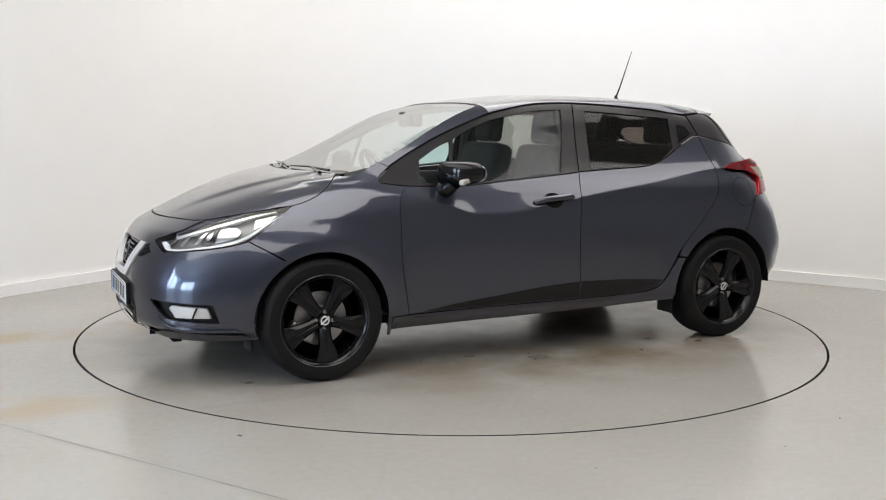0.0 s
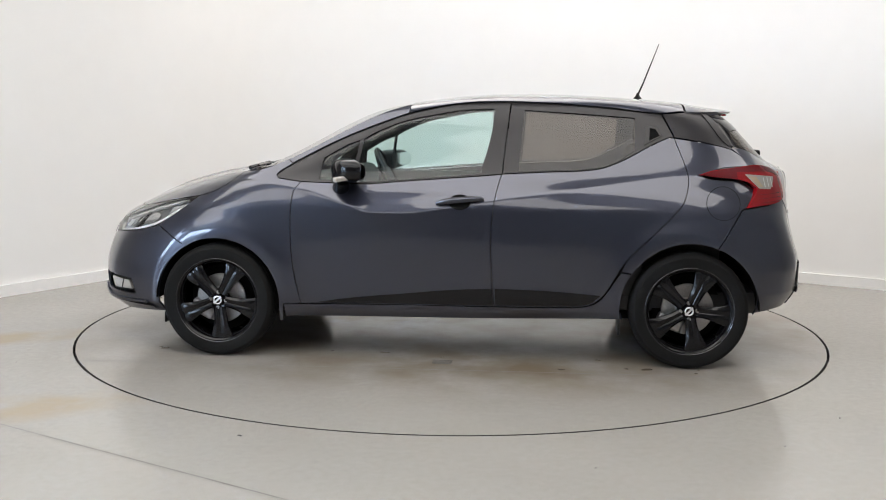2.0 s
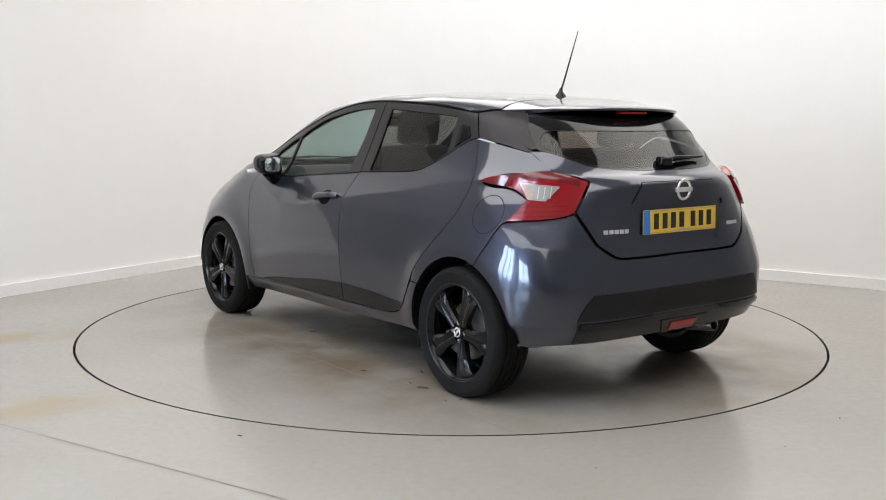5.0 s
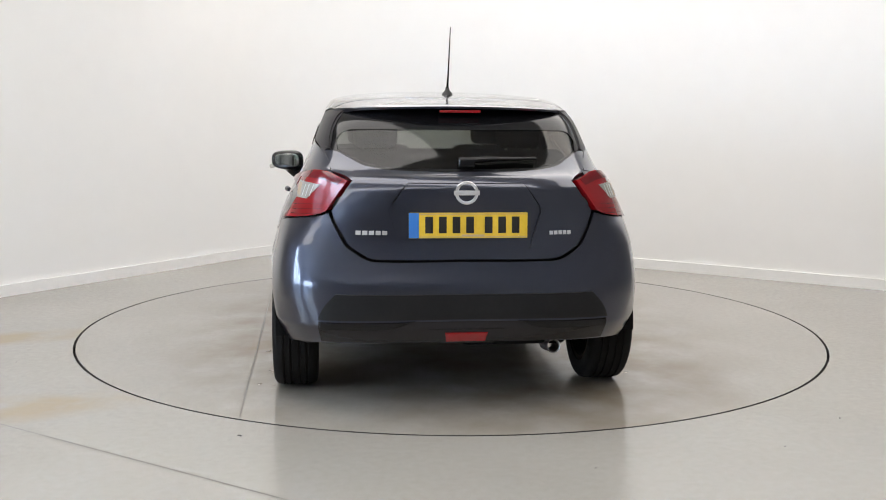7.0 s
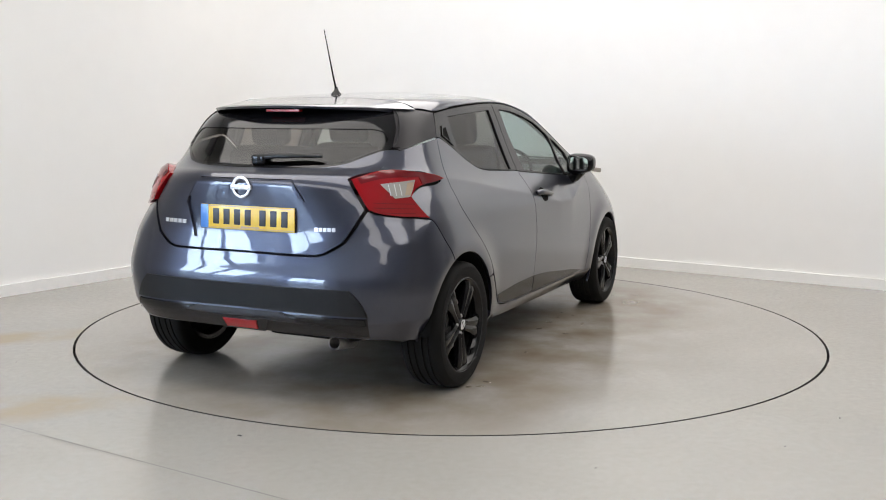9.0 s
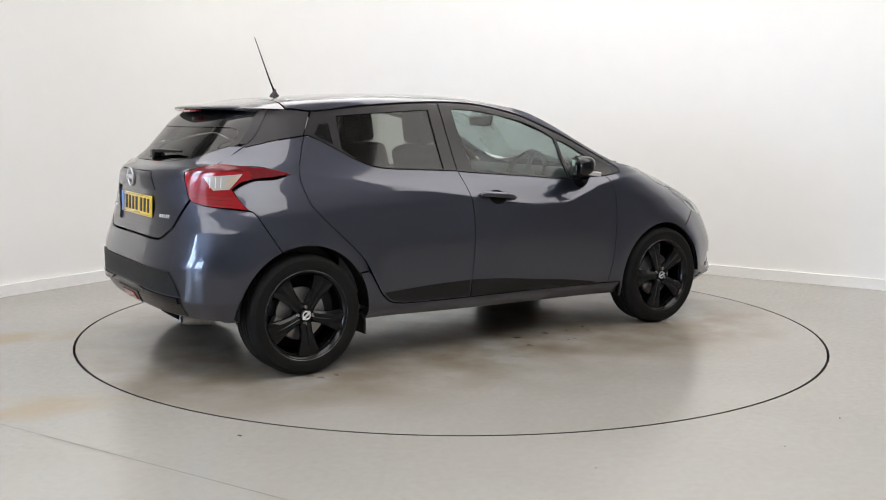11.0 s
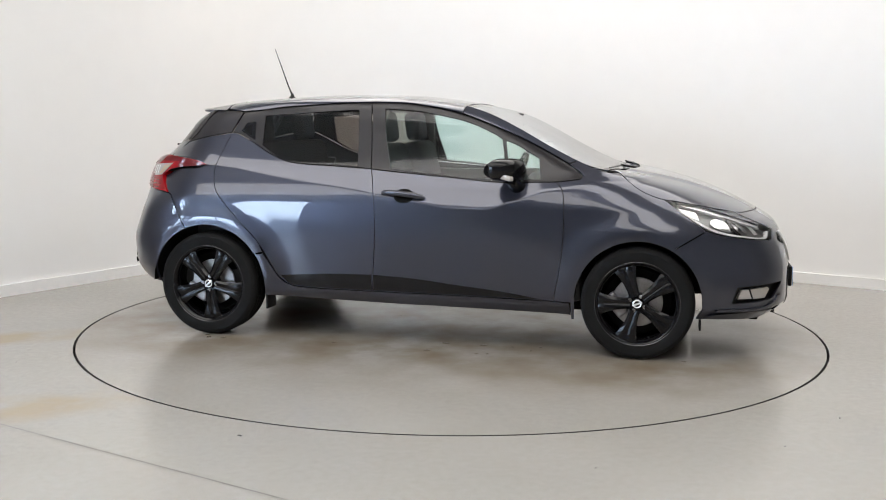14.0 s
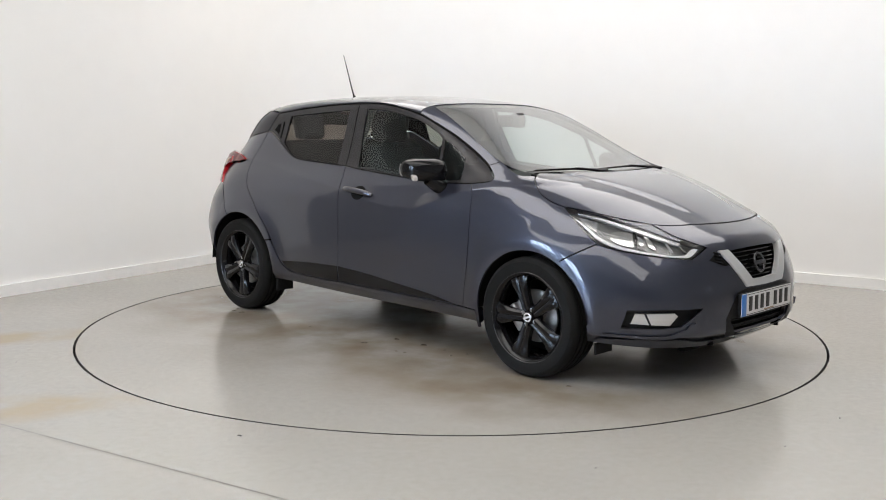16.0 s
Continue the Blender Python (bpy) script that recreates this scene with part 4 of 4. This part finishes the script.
rear_bumper = panel("rear_bumper", bump_half, on_rear, paint, car, both=True, step=.02, sharp=20, bulge=corner_ridge)
panel("cladding", [(0, .546), (30.2, .546), (32.4, .50), (33.8, .455), (34.3, .428), (0, .434)], on_rear, trim_black, rear_bumper, "textured black bumper insert", both=True, off=.008, rim=.02, bulge=corner_ridge)
panel("diffuser", [(0, .428), (34.2, .422), (34.8, .318), (12, .318), (0, .322)], on_rear, frame_black, rear_bumper, "black lower diffuser", both=True, off=.004, rim=.03, bulge=corner_ridge)
for s in (1, -1):
    panel("diffuser_blade", [(a * s, b) for a, b in [(33.6, .420), (17, .425), (12.5, .430), (17.5, .398), (33.9, .392)]], on_rear, gloss_black, rear_bumper, "gloss black diffuser blade", bulge=corner_ridge, off=.014, rim=.02, step=.03)
panel("fog_reflector", [(5.4, .380), (-5.4, .380), (-5.0, .332), (5.0, .332)], on_rear, red_lens, rear_bumper, "red rear fog lamp", bulge=corner_ridge, off=.014, rim=.02, step=.03)
panel("lamp_surround", [(9.5, .395), (-9.5, .395), (-7.0, .318), (7.0, .318)], on_rear, frame_black, rear_bumper, bulge=corner_ridge, off=.009, rim=.02, step=.04)

LIGHT = [(62.0, 1.014), (57.5, 1.036), (51, 1.049), (39.6, 1.056), (30.6, 1.026), (34.8, .893), (38.6, .872), (49.5, .850), (51.0, .847), (47.8, .905), (45.8, .945), (47.6, .975), (51.2, .992), (57, 1.002)]


def swell(P):
    """The lamp stands prouder of the body towards its upper outer corner."""
    return .030 * np.clip((P[:, 2] - .86) / .16, 0, 1) * np.clip((-1.46 - P[:, 0]) / .14, 0, 1) * np.clip((np.abs(P[:, 1]) - .52) / .12, 0, 1)


for s in (1, -1):
    panel("inner_quarter_panel", [(a * s, b) for a, b in [(37.5, 1.045), (40.2, 1.085), (44.8, 1.150), (50, 1.160), (56, 1.12), (56, 1.05), (47, 1.042)]], on_rear, paint, car, off=-.005, gap=0, rim=0, step=.03)
    lens = dict(flat=.25, bulge=swell)
    tl = panel("tail_light", [(a * s, b) for a, b in LIGHT], on_rear, red_lens, car, "red boomerang-shaped tail light", off=.012, gap=.002, rim=.055, step=.022, **lens)
    panel("upper_lens", [(a * s, b) for a, b in [(61.0, 1.014), (57, 1.032), (51, 1.045), (39.8, 1.051), (32.4, 1.029), (33.2, 1.004), (38.2, 1.022), (49.6, 1.028), (50.2, .994), (56.5, 1.005)]], on_rear, dark_red, tl, "darker red upper lens", off=.0150, rim=.003, step=.02, gap=0, **lens)
    clear = panel("clear_section", [(a * s, b) for a, b in [(37.8, 1.002), (47.6, 1.017), (45.2, .945), (41.2, .941)]], on_rear, clear_lens, tl, "clear lamp section", off=.0165, rim=.004, step=.02, gap=0, **lens)
    panel("indicator_lens", [(a * s, b) for a, b in [(43.8, .952), (44.6, 1.004), (47.0, 1.008), (45.2, .954)]], on_rear, amber, clear, "pale amber indicator", off=.0180, rim=.003, step=.02, gap=0, **lens)
    for a0 in (39.6, 41.0, 42.4):
        panel("lens_rib", [(a * s, b) for a, b in [(a0 + .5, .952), (a0, 1.000), (a0 + .2, 1.000), (a0 + .7, .952)]], on_rear, satin, clear, off=.0175, rim=.002, step=.03, gap=0, **lens)
    for z0 in (.925, .905, .885):
        panel("lens_rib", [(a * s, b) for a, b in [(36.0, z0), (46.5, z0 - .010), (46.5, z0 - .0125), (36.0, z0 - .0025)]], on_rear, dark_red, tl, off=.0140, rim=.002, step=.03, gap=0, **lens)

# spoiler: a tapering shelf behind the roof
rows_y = [i / 20 * 2 - 1 for i in range(21)]
sv, sf = [], []
for v in rows_y:
    front_x = -1.246
    tip_x = -1.560 + .125 * abs(v) ** 3
    z_front = float(on_top(np.array([front_x]), np.array([v * .566]))[0, 2])
    z_tip = 1.356 - .012 * v * v
    for s in (0, .25, .5, .75, .95, 1.0):
        sv.append((front_x + (tip_x - front_x) * s, v * (.572 - .10 * s ** 1.5), z_front + (z_tip - z_front) * (s * (1.25 - .25 * s) if abs(v) < .9 else s) - (.004 if s == 1 else 0)))
    for s in (1.0, .6, .0):
        sv.append((front_x + (tip_x - front_x) * (s * .97 + .015), v * (.566 - .10 * s ** 1.5), z_front + (z_tip - z_front) * s - .014 - .022 * (1 - s)))
k = 9
for i in range(20):
    for j in range(k):
        sf.append((i * k + j, i * k + (j + 1) % k, (i + 1) * k + (j + 1) % k, (i + 1) * k + j))
sf += [tuple(range(k))[::-1], tuple(range(20 * k, 21 * k))]
bm = bmesh.new()
me = mesh_of("spoiler", sv, sf, paint)
bm.from_mesh(me)
spoiler = part("spoiler", bm, paint, car, "roof spoiler over the rear window")
part("brake_light", block((.03, .19, .012), (-1.532, -.010, 1.330), .003), red_lens, spoiler, "red high brake light", m=None)

# aerial
aerial = part("aerial", lathe([(.0, 0), (.030, .0), (.026, .012), (.012, .028), (.008, .045)], 20, "Z"), gloss_black, car, "thin black whip aerial", m=pose(-1.045, -.008, 1.412))
part("whip", tube([(0, 0, .03), (-.03, 0, .10), (-.115, 0, .330)], [.006, .0045, .002], 8), gloss_black, aerial)

# ---- door mirrors, handles ----
for s, flip in ((1, False), (-1, True)):
    def sided(bm):
        if s < 0:
            bmesh.ops.scale(bm, vec=(1, -1, 1), verts=bm.verts)
            bmesh.ops.reverse_faces(bm, faces=bm.faces)
        return bm
    bm = bmesh.new()
    bmesh.ops.create_uvsphere(bm, u_segments=28, v_segments=18, radius=1)
    for v in bm.verts:
        x, y, z = v.co
        sq = lambda q, e: math.copysign(abs(q) ** e, q)
        x, y, z = sq(x, .62), sq(y, .62), sq(z, .66)
        if x < 0:
            x *= .70                      # flatter glass side
        v.co = (.530 + x * .086 - .042 * y, .866 + y * .102, 1.020 + z * (.064 - .008 * y) + .006 * y)
    mir = part("door_mirror", sided(bm), gloss_black, car, "gloss black door mirror")
    bm = bmesh.new()
    bmesh.ops.create_uvsphere(bm, u_segments=24, v_segments=12, radius=1)
    for v in bm.verts:
        x, y, z = v.co
        v.co = (.4685 + x * .003 - .042 * y, .866 + math.copysign(abs(y) ** .6, y) * .078, 1.020 + math.copysign(abs(z) ** .6, z) * .044)
    part("mirror_glass", sided(bm), mirror_glass, mir, "mirror glass")
    bm = block((.115, .030, .026), (.540, .944, .986), .008, 3, (0, 8, 36))
    part("indicator", sided(bm), clear_lens, mir, "clear indicator strip")
    bm = tube([(.565, .855, .975), (.580, .815, .945), (.590, .770, .925)], [.038, .042, .048], 14)
    part("mirror_foot", sided(bm), gloss_black, mir)
    cup = [(-.055 + .058 * math.cos(radians(15 * i)), .860 + .040 * math.sin(radians(15 * i))) for i in range(24)]
    panel("handle_cup", cup, on_side, void_black, car, "dark recess behind the handle", off=.0012, rim=0, gap=0, step=.02, flip=flip)
    pa, na = spot(on_side, .068, .851, .016)
    pb, nb = spot(on_side, -.178, .872, .018)
    mid = pa.lerp(pb, .5) + na * .012
    bm = tube([pa - na * .012, pa.lerp(pb, .12), mid.lerp(pa, .4), mid.lerp(pb, .5), pb.lerp(pa, .06), pb - nb * .010], [.010, .014, .016, .016, .015, .012], 12)
    part("door_handle", sided(bm), paint, car, "body-coloured pull handle")

# ---- wheels ----
def wheel(at, s, spin):
    w = new("wheel")
    w.parent = car
    w.matrix_basis = pose(*at, 0, spin, 0) if s > 0 else pose(*at, 0, spin, 180)
    tyre = [(.218, -.095), (.240, -.101), (.270, -.103), (.292, -.098), (.303, -.086), (.308, -.060)]
    for g in (-.052, -.020, .020, .052):
        tyre += [(.308, g - .006), (.301, g - .004), (.301, g + .004), (.308, g + .006)]
    tyre += [(.308, .060), (.303, .086), (.292, .098), (.284, .1015), (.282, .1035), (.276, .1035), (.270, .1045), (.240, .101), (.226, .098), (.218, .094)]
    part("tyre", lathe(tyre, 72), rubber, w, "black road tyre with tread grooves")
    part("rim", lathe([(.196, -.090), (.224, -.094), (.222, -.08), (.206, -.06), (.202, .05), (.212, .080), (.222, .094), (.229, .0985), (.229, .091), (.2225, .0985), (.214, .092), (.204, .070)], 72), wheel_black, w, "gloss black alloy rim")
    part("rim_edge", lathe([(.2265, .0975), (.2295, .1000), (.2315, .0985)], 72), rim_lip, w, "thin machined rim edge")
    part("brake_disc", lathe([(.055, .018), (.135, .018), (.137, .012), (.135, .006), (.055, .006)], 48), steel, w, "grey steel brake disc")
    part("brake_hub", lathe([(.0, .035), (.06, .035), (.066, .020), (.066, -.02), (.0, -.02)], 32), steel, w)
    part("caliper", block((.07, .05, .14), (.115, .02, .02), .015, 3, (0, 20, 0)), steel, w, "grey brake caliper")
    part("inner_shield", lathe([(.0, -.03), (.18, -.03), (.19, -.08), (.2, -.088)], 40), void_black, w)
    for i in range(5):
        a = radians(90 + 72 * i)
        bm = bmesh.new()
        prof = ((.040, .030, .086, .052), (.075, .030, .088, .050), (.120, .036, .090, .056), (.170, .050, .092, .064), (.206, .064, .090, .066), (.218, .067, .084, .064))
        rings = []
        for r, hw, top, bot in prof:
            ring = []
            for t, y in ((-1, bot), (-.98, top - .010), (-.62, top), (-.16, top - .002), (0, top - .006), (.16, top - .002), (.62, top), (.98, top - .010), (1, bot)):
                x, z = r, hw * t
                ring.append(bm.verts.new((x * math.cos(a) - z * math.sin(a), y, x * math.sin(a) + z * math.cos(a))))
            rings.append(ring)
        for p_, q_ in zip(rings, rings[1:]):
            for j in range(8):
                bm.faces.new((p_[j], p_[j + 1], q_[j + 1], q_[j]))
            bm.faces.new((p_[8], p_[0], q_[0], q_[8]))
        bm.faces.new(rings[0])
        bm.faces.new(rings[-1][::-1])
        part("spoke", bm, wheel_black, w, "wide gloss black spoke")
    part("hub_cap", lathe([(.0, .090), (.027, .090), (.031, .086), (.033, .070), (.052, .074), (.060, .060), (.060, .04)], 40), wheel_black, w)
    bm = lathe([(.016, .0905), (.020, .0925), (.024, .0905)], 32)
    block((.056, .004, .010), (0, .091, 0), .001, bm=bm)
    part("cap_emblem", bm, chrome, w, "small bright emblem with a plain bar")
    for i in range(4):
        a = radians(45 + 90 * i)
        part("wheel_nut", lathe([(.0, .084), (.008, .084), (.010, .080), (.010, .055)], 12), steel, w, m=pose(.043 * math.cos(a), 0, .043 * math.sin(a)))
    part("valve", tube([(.0, .078, -.200), (.0, .092, -.188)], .004, 6), rubber, w)
    return w


for x, s, spin in ((1.2625, 1, 41), (-1.2625, 1, 48), (1.2625, -1, 20), (-1.2625, -1, 41)):
    wheel((x, s * .752, .308), s, spin)

# ---- underside and cabin ----
part("underbody", block((2.85, 1.26, .11), (.04, 0, .27), .03), void_black, car, "dark flat underside")
bm = block((.9, 1.0, .35), (1.45, 0, .50), .05)
part("engine_bay", bm, void_black, car)
part("cabin_floor", block((2.6, 1.45, .12), (-.35, 0, .34), .03), dash_grey, car)
for s in (1, -1):
    part("axle_arm", tube([(-1.2625, s * .62, .27), (-.95, s * .55, .24)], .03), void_black, car)
    part("mud_flap", block((.012, .13, .10), (-.905, s * .74, .215), .004), trim_black, car)
    part("air_flap", block((.012, .14, .06), (1.60, s * .66, .185), .004), trim_black, car)
    # inner door cards close the flanks under the windows
    bm = block((1.95, .05, .58), (-.05, s * .715, .66), .02)
    part("door_card", bm, dash_grey, car, "dark inner door lining")
    part("inner_quarter", block((.50, .05, .52), (-1.20, s * .585, .76), .03), dash_grey, car)
part("exhaust", lathe([(.026, .0), (.030, .003), (.032, .0), (.032, -.16), (.026, -.16)], 24, "Z"), steel, car, "steel exhaust tailpipe", m=pose(-1.76, -.42, .275, 0, -82, 0))
part("silencer", block((.35, .5, .10), (-1.52, -.25, .315), .04, 3), void_black, car)
part("parcel_shelf", block((.50, 1.10, .03), (-1.36, 0, .985), .01), dash_grey, car)
part("load_wall", block((.05, 1.15, .55), (-1.72, 0, .68), .02), dash_grey, car)
part("dashboard", block((.52, 1.34, .20), (.86, 0, .87), .08, 4, (0, 10, 0)), dash_grey, car, "dark moulded dashboard")
part("intake_backing", block((.05, .86, .20), (1.90, 0, .275), .01), void_black, car)
for s in (1, -1):
    part("intake_cheek", block((.15, .012, .17), (1.945, s * .345, .295), .004), void_black, car)
part("bulkhead", block((.06, 1.34, .5), (1.08, 0, .66), .02), void_black, car)
part("headlining", block((1.25, .92, .02), (-.55, 0, 1.385), .008), headliner, car, "pale roof lining")


def seat(x, y, w):
    st = new("seat")
    st.parent = car
    st.matrix_basis = pose(x, y, 0)
    part("cushion", block((.50, w, .17), (.06, 0, .53), .06, 4, (0, -6, 0)), fabric, st)
    part("backrest", block((.15, w, .62), (-.24, 0, .84), .065, 4, (0, -14, 0)), fabric, st)
    return st


def headrest(st, x, y, w=.25):
    hr = part("headrest", block((.10, w, .19), (x, y, 1.245), .048, 4, (0, -8, 0)), fabric, st, "dark padded headrest")
    for t in (-.06, .06):
        part("post", tube([(x + .01, y + t, 1.10), (x, y + t, 1.18)], .006), steel, hr)


for s in (1, -1):
    st = seat(.02, s * .36, .48)
    headrest(st, -.315, 0)
bench = seat(-.80, 0, 1.22)
for y in (-.36, .36):
    headrest(bench, -.315, y, .22)
sw = part("steering_wheel", lathe([(.178, -.014), (.192, -.010), (.196, 0), (.192, .010), (.178, .014), (.172, 0), (.178, -.014)], 40, "Z"), gloss_black, car, "black steering wheel", m=pose(.50, -.36, .93, 0, -66, 0))
part("wheel_boss", block((.12, .15, .04), bevel=.018, bm=block((.34, .035, .02), bevel=.008)), dash_grey, sw)
part("cabin_mirror", block((.03, .24, .07), (.42, 0, 1.285), .014, 3), gloss_black, car, "black cabin mirror")
part("mirror_stalk", block((.06, .06, .09), (.47, 0, 1.29), .015), dash_grey, car)
for s in (1, -1):
    part("seat_belt", tube([(-.30, s * .60, 1.28), (-.25, s * .62, 1.0), (-.2, s * .64, .6)], .012, 6), void_black, car)
    part("centre_pillar", block((.09, .03, .46), (-.27, s * .628, 1.17), .012, 2, (s * 23.5, 4, 0)), dash_grey, car)
# front wipers
for y0, y1, w in ((.50, -.10, 1.13), (-.05, -.58, 1.13)):
    pa, na = [Vector(q[0]) for q in (lambda P: (P, skin_normal(P)))(on_top(np.array([1.165 - .05 * (abs(y0) > .3)]), np.array([y0])))]
    pb, nb = [Vector(q[0]) for q in (lambda P: (P, skin_normal(P)))(on_top(np.array([1.135 - .06 * (abs(y1) > .3)]), np.array([y1])))]
    wp = part("wiper", tube([pa + na * .008, pa.lerp(pb, .5) + na * .014, pb + nb * .006], [.007, .006, .004], 8), gloss_black, car, "black windscreen wiper")
    part("wiper_arm", tube([pa + na * .006 + Vector((.05, 0, -.01)), pa.lerp(pb, .45) + na * .018], [.010, .006], 8), gloss_black, wp)

# marks on the turntable: a joint line, a drain plate and drips
for (x0, y0), (x1, y1), wd in DISC_LINES:
    p, q = Vector((x0, y0, 0.0012)), Vector((x1, y1, 0.0012))
    sd = (q - p).cross(Vector((0, 0, 1))).normalized() * wd
    put("joint_line", mesh_of("joint_line", [p - sd, p + sd, q + sd, q - sd], [(0, 3, 2, 1)], seam_dark, False), turntable)
for i in range(5):
    part("drain_bar", block((.105, .006, .003), (DRAIN[0], DRAIN[1] + .018 * i - .036, .0005), .001), drain_dark, turntable, m=None)

water = pane_glass("water", (0.80, 0.76, 0.70), 0.06)
rng = random.Random(7)
for i in range(26):
    a, r_ = rng.uniform(-1.6, 1.7), rng.uniform(.006, .022)
    dome = bmesh.new()
    bmesh.ops.create_uvsphere(dome, u_segments=10, v_segments=6, radius=1)
    bmesh.ops.scale(dome, vec=(r_ * rng.uniform(.8, 2.2), r_, .003), verts=dome.verts)
    part("water_drop", dome, water, turntable, m=pose(a, .17 + rng.choice((-1, 1)) * rng.uniform(.55, .95), .0012, 0, 0, rng.uniform(0, 180)))


# ---- what moves ----
def motions():
    rows_car, rows_disc = [], []
    for i in range(33):
        t = i * 0.5
        a = 206.444 - 15.6517 * t
        rows_car.append((t, pose(0, 0, 0, 0, 0, a) @ pose(CAR_X, CAR_Y, 0)))
        rows_disc.append((t, pose(0, 0, 0, 0, 0, a)))
    walk(car, rows_car)
    walk(turntable, rows_disc)


motions()
